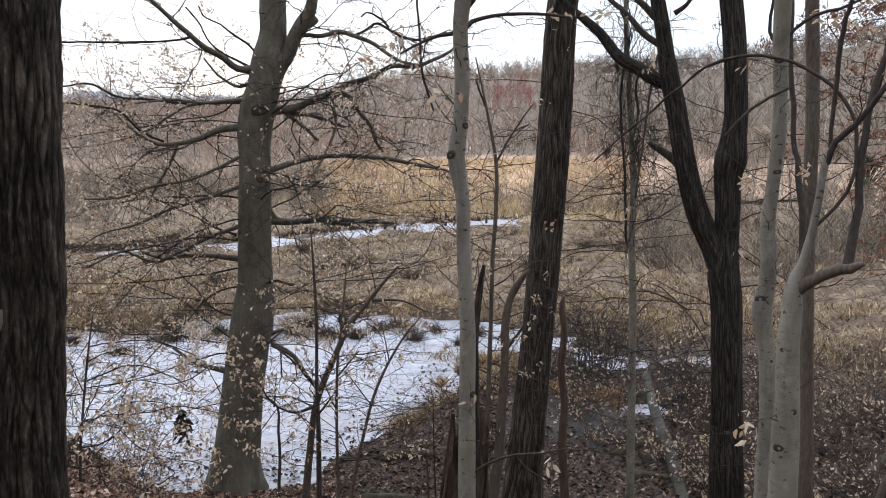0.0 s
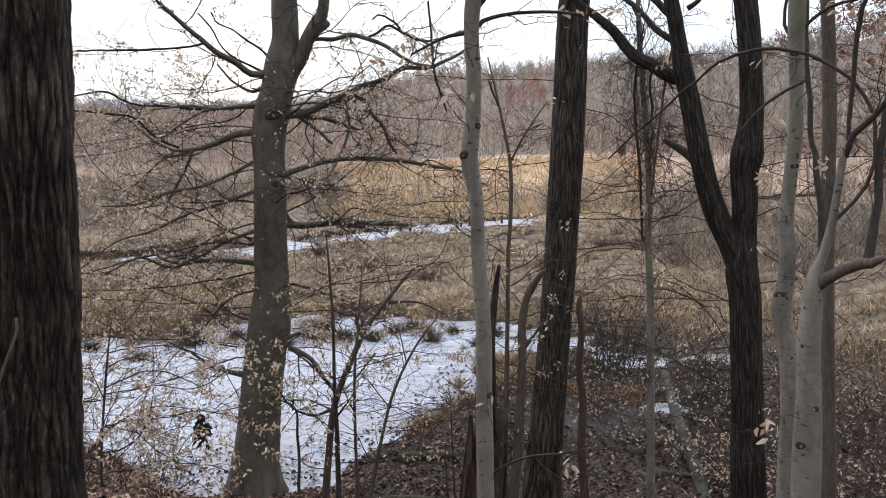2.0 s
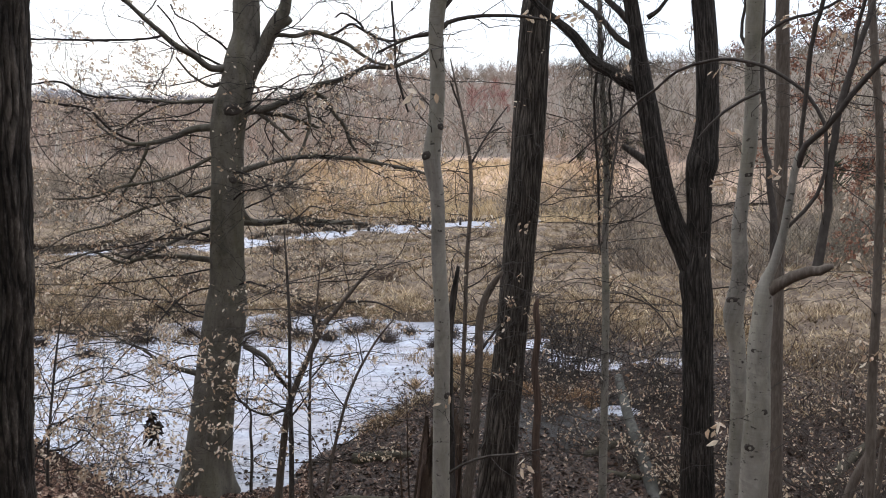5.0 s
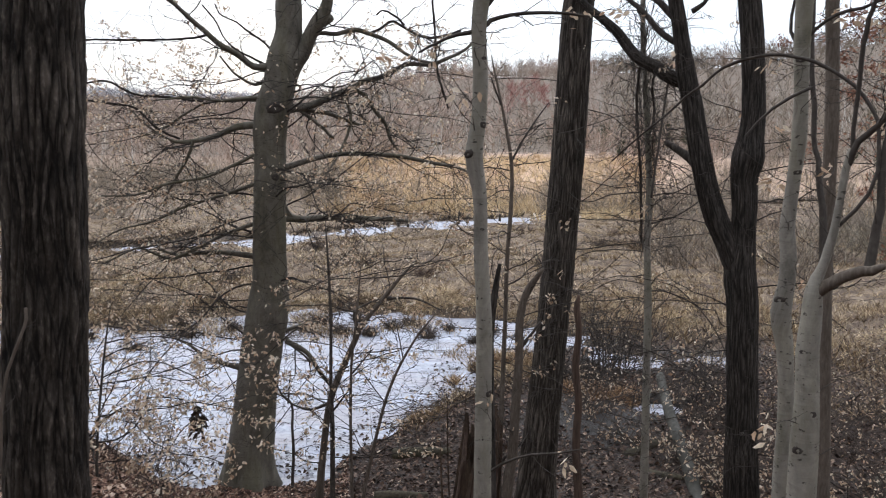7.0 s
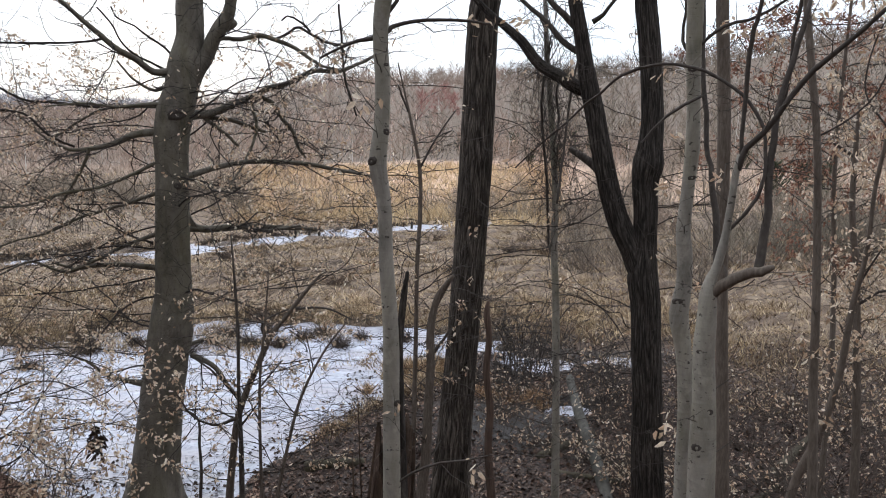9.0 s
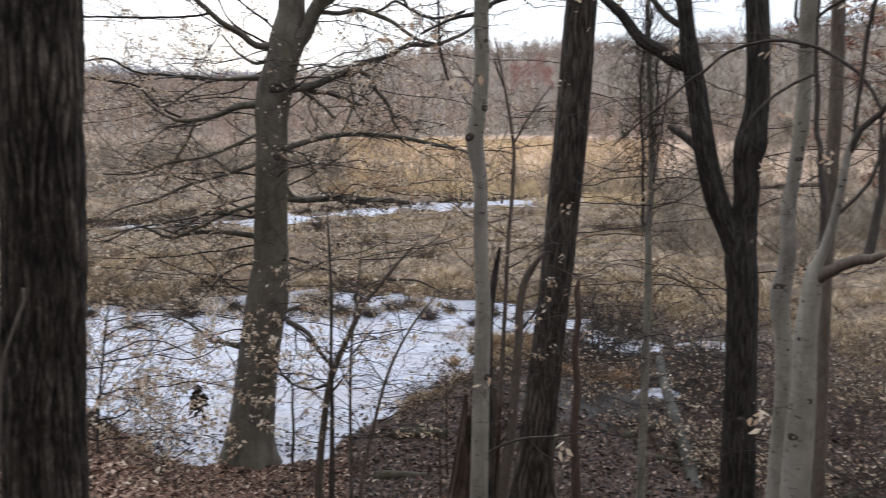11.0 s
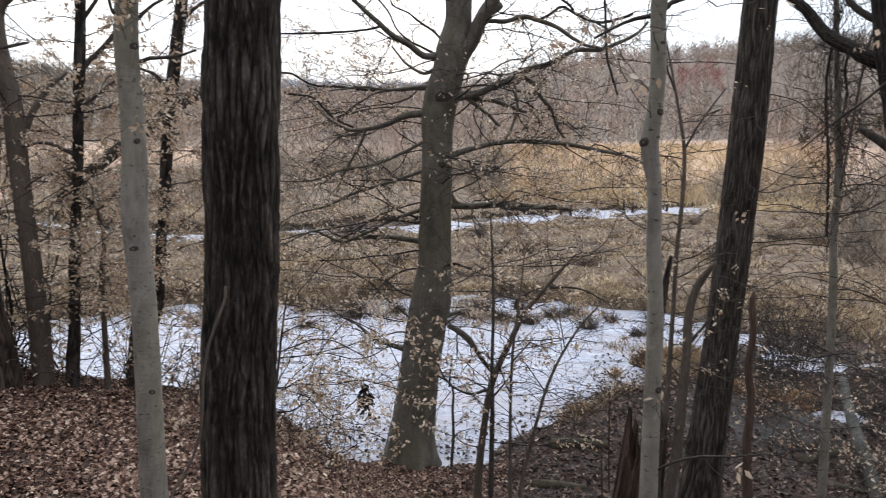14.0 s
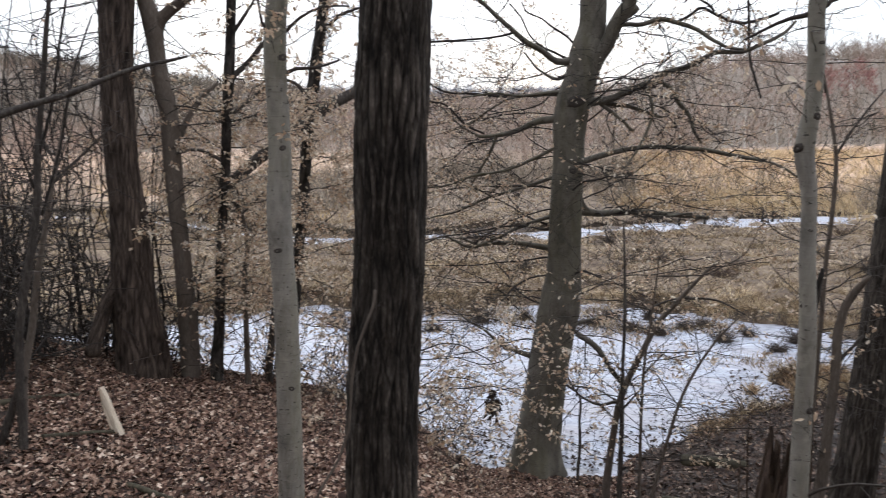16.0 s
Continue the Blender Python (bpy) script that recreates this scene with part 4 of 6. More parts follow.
fallen_leaves("slope_leaves", "curled brown fallen leaves on the slope", fan(rng, 26000, -10, 44, 6.5, 11.3), 0.075, LITTER, 27)
fallen_leaves("path_leaves", "trodden brown leaves on the ground of the hillside", np.vstack([fan(rng, 30000, -180, 180, 0.3, 7.5), fan(rng, 5000, -8, 60, 1.5, 6.6)]), 0.08, LITTER, 33)
drift = np.column_stack([rng.uniform(-9, 1, 9000), rng.uniform(11, 22, 9000)])
pd_ = pond_depth(drift[:, 0], drift[:, 1])
fallen_leaves("leaves_on_ice", "scattered dark leaves frozen on the ice near the shore", drift[(pd_ > 0) & (rng.random(9000) > pd_ / 2.2)], 0.085, DEAD_LEAF, 19, 0.004)


# ---- trees, near and middle distance ----
beech = Tree("beech_tree", "large smooth grey beech with a scarred fork at the pond edge", BARK_BEECH, (-3.68, 13.51), [(-0.01, 0.44, 0.368), (0.06, 0.95, 0.357), (0.17, 1.76, 0.346), (0.30, 2.56, 0.354), (0.43, 3.30, 0.362), (0.46, 3.75, 0.312), (0.46, 4.34, 0.291), (0.48, 5.21, 0.275), (0.50, 5.77, 0.259), (0.52, 6.33, 0.277), (0.58, 6.67, 0.286), (0.71, 7.13, 0.266), (0.76, 7.46, 0.266), (0.85, 7.88, 0.227), (0.86, 8.50, 0.221)], top=15, flare=1.35, sides=40, skin=BEECH_SKIN)
beech.limb([(0.75, 6.97, 0.162), (0.98, 7.47, 0.143), (1.06, 7.56, 0.129), (1.21, 7.90, 0.119), (1.34, 8.11, 0.124), (1.44, 8.27, 0.105), (1.50, 8.53, 0.086)], up=1.6)
beech.limb([(1.40, 8.10, 0.076), (1.52, 8.18, 0.081), (1.59, 8.23, 0.057)])
beech.limb([(0.59, 7.38, 0.071), (0.27, 7.35, 0.056), (0.04, 7.51, 0.051), (-0.28, 7.68, 0.046), (-0.47, 7.84, 0.042), (-0.70, 8.03, 0.037), (-0.89, 8.20, 0.032), (-1.04, 8.33, 0.027), (-1.11, 8.41, 0.023)], up=1.5)
beech.limb([(-0.47, 7.84, 0.023), (-0.67, 7.79, 0.018), (-1.22, 7.73, 0.018), (-1.75, 7.70, 0.018), (-2.09, 7.69, 0.013), (-2.38, 7.67, 0.013)])
beech.limb([(0.62, 7.57, 0.024), (0.47, 7.75, 0.019), (0.21, 7.94, 0.019), (0.02, 8.10, 0.014), (-0.26, 8.25, 0.014), (-0.33, 8.41, 0.014)])
beech.limb([(0.48, 7.39, 0.024), (0.24, 7.51, 0.019), (0.06, 7.59, 0.019), (-0.16, 7.78, 0.014), (-0.34, 8.12, 0.014), (-0.53, 8.35, 0.014)])
beech.limb([(0.82, 6.67, 0.081), (1.21, 6.73, 0.063), (1.51, 6.87, 0.058), (1.82, 6.98, 0.054), (2.08, 7.14, 0.049), (2.35, 7.21, 0.044), (2.57, 7.30, 0.044), (2.79, 7.43, 0.039), (3.30, 7.46, 0.035), (3.58, 7.58, 0.030), (3.90, 7.75, 0.025), (4.04, 7.91, 0.020)])
beech.limb([(1.08, 6.66, 0.043), (1.20, 6.64, 0.039), (1.50, 6.61, 0.039), (1.81, 6.51, 0.034), (2.09, 6.42, 0.029)])
beech.limb([(1.95, 7.02, 0.039), (2.17, 6.90, 0.039), (2.34, 6.64, 0.039), (2.52, 6.43, 0.035), (2.61, 6.16, 0.030), (2.74, 5.98, 0.020)])
beech.limb([(1.03, 6.64, 0.034), (1.32, 6.42, 0.029), (1.58, 6.18, 0.024)])
beech.limb([(1.20, 7.89, 0.048), (1.37, 7.94, 0.038), (1.66, 7.93, 0.038), (1.96, 8.01, 0.039), (2.18, 7.95, 0.039), (2.54, 7.81, 0.034), (2.79, 7.63, 0.030), (3.02, 7.51, 0.025), (3.25, 7.47, 0.020)])
beech.limb([(2.18, 7.95, 0.024), (2.45, 8.08, 0.024), (2.67, 8.21, 0.024), (2.85, 8.13, 0.025), (3.03, 8.05, 0.025), (3.39, 7.98, 0.025), (3.76, 8.06, 0.025), (3.99, 8.15, 0.025)])
beech.limb([(2.85, 8.13, 0.020), (2.67, 8.29, 0.020), (2.45, 8.37, 0.015), (2.36, 8.29, 0.015)])
beech.limb([(3.34, 8.62, 0.020), (3.37, 7.97, 0.020), (3.39, 7.36, 0.020), (3.52, 6.87, 0.020), (3.57, 6.70, 0.015)])
beech.limb([(0.67, 5.16, 0.044), (0.82, 4.83, 0.063), (1.23, 4.78, 0.054), (1.45, 4.81, 0.044), (1.92, 4.72, 0.025), (2.73, 4.77, 0.020)])
beech.limb([(0.39, 6.40, 0.073), (-0.05, 6.35, 0.057), (-0.36, 6.21, 0.047), (-0.73, 6.12, 0.037), (-1.03, 6.11, 0.027), (-1.37, 6.29, 0.017), (-1.70, 6.60, 0.013)])
beech.limb([(-0.73, 6.12, 0.030), (-0.79, 5.95, 0.027), (-1.02, 5.54, 0.023), (-1.19, 5.23, 0.020), (-1.29, 4.98, 0.010)])
beech.limb([(0.68, 5.65, 0.060), (1.26, 5.83, 0.047), (1.65, 5.90, 0.040), (2.19, 5.91, 0.040), (2.73, 5.87, 0.037), (3.28, 5.76, 0.034), (3.84, 5.65, 0.024), (4.34, 5.37, 0.014)])
beech.limb([(1.81, 6.93, 0.030), (1.87, 6.47, 0.027), (1.66, 5.95, 0.020), (1.31, 5.43, 0.013)])
beech.limb([(0.61, 4.81, 0.067), (1.23, 4.77, 0.054), (1.69, 4.79, 0.051), (2.29, 4.74, 0.044), (2.98, 4.68, 0.034)])
beech.limb([(0.21, 4.17, 0.047), (-0.33, 4.24, 0.040), (-0.70, 4.24, 0.034), (-1.06, 4.21, 0.027), (-1.36, 4.32, 0.017)])
beech.limb([(0.03, 2.18, 0.062), (-0.41, 2.29, 0.038), (-0.66, 2.38, 0.031), (-0.90, 2.57, 0.024), (-1.26, 2.76, 0.017), (-1.67, 3.02, 0.010)])
beech.limb([(0.70, 2.65, 0.055), (1.08, 2.41, 0.041), (1.27, 2.09, 0.038), (1.47, 1.83, 0.031)])
beech.limb([(0.67, 2.82, 0.041), (0.97, 2.90, 0.031), (1.23, 2.92, 0.021)])
beech.limb([(0.34, 6.85, 0.040), (0.03, 6.82, 0.030), (-0.33, 6.78, 0.023), (-0.75, 6.82, 0.020), (-1.29, 6.75, 0.013)])
beech.limb([(0.67, 7.30, 0.040), (0.29, 7.07, 0.027), (-0.01, 7.22, 0.020), (-0.27, 7.53, 0.017)])
beech.limb([(0.43, 6.78, 0.033), (0.30, 6.80, 0.024), (-0.06, 6.80, 0.024), (-0.55, 6.75, 0.019), (-0.96, 6.52, 0.019), (-1.28, 6.31, 0.014), (-1.59, 6.21, 0.014)])
beech.limb([(-0.55, 6.77, 0.019), (-1.10, 6.83, 0.018), (-1.67, 6.88, 0.018), (-2.04, 7.07, 0.018), (-2.42, 7.02, 0.013), (-2.85, 6.95, 0.013)])
beech.limb([(-0.94, 6.15, 0.019), (-1.28, 6.31, 0.018), (-1.61, 6.64, 0.018), (-1.99, 6.70, 0.018), (-2.39, 6.74, 0.013), (-2.86, 6.68, 0.013)])
beech.limb([(0.31, 5.93, 0.033), (-0.15, 5.69, 0.028), (-0.61, 5.51, 0.024), (-1.15, 5.42, 0.023), (-1.68, 5.24, 0.018), (-2.19, 5.23, 0.014)])
beech.limb([(0.25, 5.40, 0.034), (-0.26, 5.22, 0.028), (-0.90, 5.02, 0.023), (-1.44, 4.77, 0.019), (-2.05, 4.60, 0.014), (-2.67, 4.16, 0.014)])
beech.limb([(0.23, 4.73, 0.039), (-0.28, 4.55, 0.029), (-0.66, 4.37, 0.029), (-1.20, 4.18, 0.024), (-1.63, 4.36, 0.019), (-2.16, 4.14, 0.014)])
beech.knots([(6.66, 0.1, 0.1), (5.5, 0.3, 0.05), (3.2, 0.7, 0.06)])
beech.sprays(34, 2.6, 7.2, 4.4, 0.017)
beech.twigs(4.6, 1.9, leaf=0.2, dark=True)
beech.done()
slim = Tree("beech_tree", "slim pale grey young beech with dark knots", BARK_PALE, (0.13, 4.21), [(0.00, 4.08, 0.051), (0.00, 4.63, 0.046), (0.00, 5.10, 0.043), (-0.02, 5.46, 0.038), (-0.03, 5.78, 0.038), (-0.06, 5.98, 0.046), (-0.04, 6.13, 0.040), (-0.03, 6.40, 0.038), (-0.04, 6.60, 0.038), (-0.03, 6.74, 0.041), (-0.02, 6.80, 0.041)], top=9, sides=20, skin=BEECH_SKIN)
slim.limb([(-0.02, 6.63, 0.015), (0.02, 6.66, 0.012), (0.12, 6.69, 0.010), (0.26, 6.71, 0.009), (0.42, 6.71, 0.008), (0.54, 6.70, 0.006)])
slim.limb([(-0.05, 6.61, 0.014), (-0.09, 6.60, 0.012), (-0.21, 6.57, 0.008), (-0.35, 6.50, 0.006)])
slim.limb([(-0.02, 6.71, 0.012), (0.04, 6.78, 0.010), (0.08, 6.86, 0.007)], up=0.9)
slim.limb([(0.01, 4.24, 0.010), (0.05, 4.26, 0.009), (0.11, 4.31, 0.008), (0.26, 4.38, 0.007), (0.40, 4.41, 0.006), (0.53, 4.45, 0.003)])
slim.knots([(6.14, 0.75, 0.017), (5.98, -0.7, 0.022), (6.5, 0.6, 0.01), (5.2, -0.5, 0.012), (4.72, 0.75, 0.017), (4.45, -0.2, 0.01), (5.6, 0.2, 0.008)])
slim.twigs(9, 1.0, leaf=0.02)
slim.done()
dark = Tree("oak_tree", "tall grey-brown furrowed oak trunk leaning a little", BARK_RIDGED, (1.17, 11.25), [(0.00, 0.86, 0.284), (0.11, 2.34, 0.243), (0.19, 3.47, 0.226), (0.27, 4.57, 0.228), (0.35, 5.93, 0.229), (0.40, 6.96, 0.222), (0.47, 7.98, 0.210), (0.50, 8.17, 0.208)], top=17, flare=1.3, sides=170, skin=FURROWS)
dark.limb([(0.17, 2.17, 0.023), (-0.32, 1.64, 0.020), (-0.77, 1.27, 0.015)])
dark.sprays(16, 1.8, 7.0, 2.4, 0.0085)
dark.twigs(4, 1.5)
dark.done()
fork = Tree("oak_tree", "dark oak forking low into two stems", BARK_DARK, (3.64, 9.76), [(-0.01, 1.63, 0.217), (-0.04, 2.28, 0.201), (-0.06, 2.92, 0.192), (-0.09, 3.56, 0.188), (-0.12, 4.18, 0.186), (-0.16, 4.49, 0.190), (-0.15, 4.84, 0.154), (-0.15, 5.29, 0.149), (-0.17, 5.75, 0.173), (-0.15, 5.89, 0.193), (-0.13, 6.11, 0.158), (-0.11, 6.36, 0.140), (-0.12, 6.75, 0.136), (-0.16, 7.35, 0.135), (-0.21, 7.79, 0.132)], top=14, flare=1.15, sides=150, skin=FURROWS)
fork.limb([(-0.20, 4.52, 0.140), (-0.33, 4.87, 0.144), (-0.46, 5.14, 0.141), (-0.58, 5.49, 0.134), (-0.70, 5.99, 0.130), (-0.76, 6.30, 0.123), (-0.82, 6.61, 0.122), (-0.89, 6.92, 0.115), (-0.94, 7.23, 0.098), (-0.99, 7.54, 0.090), (-1.05, 7.84, 0.087)], up=2.3)
fork.limb([(-0.91, 6.84, 0.098), (-1.03, 6.87, 0.091), (-1.29, 7.03, 0.078), (-1.51, 7.16, 0.071), (-1.64, 7.32, 0.068), (-1.77, 7.49, 0.061), (-1.93, 7.63, 0.054), (-2.05, 7.73, 0.047), (-2.22, 7.88, 0.043)], up=2.0)
fork.limb([(-0.95, 7.27, 0.045), (-1.08, 7.34, 0.042), (-1.24, 7.46, 0.039), (-1.37, 7.62, 0.035), (-1.52, 7.78, 0.032), (-1.65, 7.88, 0.028)], up=2.0)
fork.limb([(-1.00, 7.57, 0.052), (-1.09, 7.64, 0.049), (-1.21, 7.77, 0.042), (-1.31, 7.86, 0.039)], up=2.0)
fork.limb([(-0.70, 5.80, 0.070), (-0.83, 5.91, 0.056), (-0.99, 6.02, 0.046), (-1.12, 6.10, 0.036)])
fork.limb([(-0.86, 7.67, 0.035), (-0.73, 7.77, 0.025), (-0.60, 7.92, 0.020)], up=2.3)
fork.sprays(14, 2.0, 6.5, 2.2, 0.0085)
fork.twigs(3.5, 1.3, leaf=0.04)
fork.done()
greya = Tree("young_beech", "thin grey young beech with a swollen bend", BARK_PALE, (1.80, 4.25), [(-0.02, 4.24, 0.047), (-0.02, 4.66, 0.043), (-0.04, 4.94, 0.046), (-0.07, 5.14, 0.055), (-0.05, 5.28, 0.046), (-0.05, 5.48, 0.043), (-0.06, 5.56, 0.041), (-0.05, 5.76, 0.036), (-0.04, 5.89, 0.036), (-0.03, 6.02, 0.039), (-0.03, 6.27, 0.036), (-0.04, 6.53, 0.040), (-0.04, 6.78, 0.044)], top=9, sides=20, skin=BEECH_SKIN)
greya.limb([(0.12, 5.40, 0.021), (0.11, 5.61, 0.021), (0.09, 5.79, 0.019), (0.07, 5.95, 0.016), (0.04, 6.07, 0.015), (0.04, 6.24, 0.016), (0.02, 6.36, 0.015), (0.01, 6.53, 0.013), (0.01, 6.77, 0.009)], up=0.8)
greya.limb([(-0.06, 6.55, 0.013), (-0.10, 6.62, 0.010), (-0.09, 6.78, 0.008)], up=1.0)
greya.limb([(-0.05, 6.54, 0.011), (0.02, 6.62, 0.009), (0.11, 6.69, 0.009), (0.23, 6.71, 0.008)], up=1.0)
greya.knots([(6.45, -0.2, 0.014), (5.9, 0.4, 0.014), (5.2, -0.4, 0.02), (4.9, 0.3, 0.012)])
greya.twigs(6, 0.6, leaf=0.08)
greya.done()
greyb = Tree("young_beech", "pale grey beech with a crooked side limb and arching branches", BARK_PALE, (1.62, 3.67), [(0.01, 4.36, 0.069), (0.01, 4.61, 0.066), (0.01, 4.85, 0.057), (0.00, 5.08, 0.053), (0.01, 5.26, 0.047), (0.01, 5.34, 0.043), (0.02, 5.42, 0.029), (0.04, 5.47, 0.023), (0.06, 5.55, 0.022), (0.08, 5.65, 0.019), (0.09, 5.74, 0.018), (0.10, 5.82, 0.017), (0.11, 5.92, 0.017), (0.13, 6.01, 0.016)], sides=24, skin=BEECH_SKIN)
greyb.limb([(0.00, 5.33, 0.032), (0.06, 5.39, 0.030), (0.13, 5.43, 0.028), (0.20, 5.47, 0.026), (0.27, 5.49, 0.018), (0.29, 5.50, 0.011)], dark=True)
greyb.limb([(0.12, 5.94, 0.015), (0.15, 6.04, 0.015), (0.22, 6.11, 0.014), (0.32, 6.26, 0.013), (0.41, 6.38, 0.013), (0.54, 6.49, 0.011), (0.71, 6.66, 0.009)])
greyb.limb([(0.22, 5.48, 0.023), (0.24, 5.58, 0.022), (0.26, 5.74, 0.019), (0.26, 5.91, 0.018), (0.31, 6.31, 0.015), (0.35, 6.45, 0.014), (0.39, 6.62, 0.013), (0.42, 6.74, 0.011)])
greyb.limb([(0.13, 6.01, 0.010), (0.13, 6.18, 0.010), (0.14, 6.32, 0.011), (0.15, 6.47, 0.011), (0.16, 6.57, 0.011), (0.18, 6.65, 0.010)], up=0.6)
greyb.limb([(0.06, 5.63, 0.008), (0.10, 5.67, 0.009), (0.21, 5.81, 0.009), (0.24, 5.91, 0.009), (0.24, 6.02, 0.009), (0.23, 6.14, 0.009), (0.19, 6.22, 0.009), (0.13, 6.30, 0.009), (0.04, 6.37, 0.009), (-0.04, 6.42, 0.009), (-0.13, 6.45, 0.008), (-0.24, 6.47, 0.008), (-0.34, 6.46, 0.008), (-0.42, 6.44, 0.008), (-0.50, 6.40, 0.007), (-0.57, 6.34, 0.007), (-0.66, 6.28, 0.007), (-0.76, 6.19, 0.006), (-0.84, 6.13, 0.006), (-0.94, 6.05, 0.004), (-1.07, 5.94, 0.004)])
greyb.limb([(-0.32, 6.07, 0.005), (-0.21, 6.20, 0.007), (-0.05, 6.29, 0.008)])
greyb.knots([(5.1, -0.3, 0.012), (4.8, 0.4, 0.016), (4.62, -0.4, 0.02), (4.9, -0.1, 0.01)])
greyb.twigs(6, 0.7, leaf=0.03)
greyb.done()
brown = Tree("young_tree", "straight grey-brown young tree trunk", BARK_BROWN, (3.22, 6.79), [(0.00, 2.96, 0.068), (-0.05, 4.30, 0.054), (-0.10, 5.61, 0.056), (-0.11, 6.24, 0.057), (-0.16, 7.25, 0.056)], top=11, sides=24, skin=FURROWS)
brown.twigs(4, 0.6)
brown.done()
vined = Tree("young_tree", "thin grey tree overgrown with tangled bare vines", BARK_PALE, (2.57, 10.50), [(0.00, 1.19, 0.059), (-0.02, 3.10, 0.052), (-0.04, 4.14, 0.051), (-0.07, 4.72, 0.046), (-0.07, 5.52, 0.043), (-0.13, 6.41, 0.038), (-0.20, 7.23, 0.035), (-0.24, 7.99, 0.028)], top=10, sides=12)
vined.limb([(0.09, 7.93, 0.012), (0.22, 7.55, 0.012), (0.12, 6.89, 0.014), (0.04, 6.16, 0.015), (-0.04, 5.42, 0.015)])
vined.limb([(-0.33, 7.86, 0.010), (-0.18, 7.47, 0.011), (-0.26, 6.90, 0.018), (-0.26, 6.41, 0.018), (-0.20, 5.82, 0.018), (-0.15, 4.72, 0.018)])
vined.limb([(0.02, 7.13, 0.008), (-0.07, 6.89, 0.015), (-0.04, 6.46, 0.015), (-0.08, 6.21, 0.010)])
vined.vines(260, 5.4, 7.7, 0.3)
vined.vines(50, 2.5, 5.2, 0.16)
vined.sprays(22, 2.0, 6.4, 2.3, 0.0085)
vined.twigs(6, 1.1)
vined.done()
red = Tree("dead_pole", "reddish dead trunk broken off at the top", BARK_RED, (1.49, 9.29), [(0.00, 1.75, 0.056), (-0.05, 2.59, 0.048), (-0.03, 2.97, 0.045), (-0.08, 3.44, 0.044), (-0.05, 3.90, 0.039), (-0.08, 4.20, 0.034), (-0.06, 4.30, 0.016)], sides=14, skin=FURROWS)
red.done()
deadpole = Tree("dead_pole", "thin dark dead snag beside a young beech", BARK_DARK, (0.26, 6.01), [(-0.00, 3.26, 0.047), (-0.01, 3.90, 0.039), (-0.02, 4.29, 0.036), (-0.01, 4.65, 0.026), (0.02, 4.95, 0.026), (0.05, 5.14, 0.014)], sides=12, skin=FURROWS)
deadpole.done()
leansap = Tree("young_tree", "leaning dark sapling on the leaf-strewn flat", BARK_BROWN, (0.65, 9.99), [(0.00, 1.44, 0.073), (0.08, 2.14, 0.066), (0.11, 2.75, 0.060), (0.14, 3.26, 0.054), (0.17, 4.00, 0.049), (0.24, 4.25, 0.039), (0.43, 4.51, 0.024)], sides=10)
leansap.limb([(0.20, 4.10, 0.029), (0.32, 4.32, 0.022), (0.43, 4.49, 0.014)])
leansap.limb([(0.15, 3.46, 0.025), (0.41, 3.80, 0.015)])
leansap.twigs(9, 1.1, leaf=0.03)
leansap.done()
sapa = Tree("sapling", "thin upright bare sapling", BARK_BROWN, (0.55, 10.00), [(-0.00, 1.44, 0.038), (0.03, 2.75, 0.032), (0.06, 3.85, 0.027), (0.08, 4.73, 0.027), (0.11, 5.19, 0.026), (0.11, 5.85, 0.023), (0.01, 6.41, 0.017), (-0.15, 7.14, 0.008)], sides=8)
sapa.limb([(0.11, 5.85, 0.015), (0.34, 6.26, 0.011), (0.57, 6.58, 0.008)])
sapa.limb([(-0.03, 6.55, 0.014), (-0.15, 6.87, 0.008)])
sapa.sprays(10, 2.6, 6.2, 2.0, 0.008)
sapa.twigs(6, 1.2, leaf=0.02)
sapa.done()
sapb = Tree("sapling", "leaning grey sapling at the pond shore", BARK_BROWN, (-1.91, 10.64), [(0.00, 1.16, 0.058), (0.07, 1.90, 0.048), (0.17, 2.55, 0.046), (0.45, 3.24, 0.040), (0.62, 3.60, 0.036), (0.91, 3.96, 0.030), (1.21, 4.32, 0.019), (1.39, 4.50, 0.013)], sides=10)
sapb.limb([(0.56, 3.52, 0.026), (0.52, 3.77, 0.021), (0.67, 3.86, 0.014), (1.04, 3.95, 0.010)])
sapb.limb([(0.91, 3.96, 0.019), (1.36, 3.94, 0.014), (1.73, 3.76, 0.009)])
sapb.limb([(0.14, 2.50, 0.026), (-0.09, 2.46, 0.019), (-0.39, 2.62, 0.013), (-0.58, 2.98, 0.009)])
sapb.limb([(0.23, 2.66, 0.019), (0.08, 2.91, 0.019), (-0.12, 3.16, 0.015), (-0.37, 3.39, 0.010)])
sapb.sprays(5, 1.8, 4.4, 2.0, 0.01)
sapb.twigs(6, 1.1, leaf=0.14)
sapb.done()
sapc = Tree("sapling", "thin dark sapling at the pond shore", BARK_DARK, (-1.70, 10.47), [(0.00, 1.24, 0.038), (0.01, 2.19, 0.032), (-0.00, 2.99, 0.023), (0.01, 3.67, 0.021), (-0.01, 4.39, 0.017), (-0.04, 5.00, 0.010)], sides=8)
sapc.limb([(0.01, 2.46, 0.016), (0.11, 2.58, 0.014), (0.27, 2.81, 0.008)])
sapc.sprays(5, 1.8, 4.4, 2.0, 0.01)
sapc.twigs(5, 1.1, leaf=0.12)
sapc.done()
sapd = Tree("sapling", "thin leaning grey sapling at the pond shore", BARK_BROWN, (-1.26, 10.33), [(0.00, 1.30, 0.026), (0.09, 1.75, 0.024), (0.20, 2.23, 0.022), (0.34, 2.75, 0.020), (0.60, 3.31, 0.016), (0.76, 3.56, 0.014), (0.97, 3.81, 0.009)], sides=8)
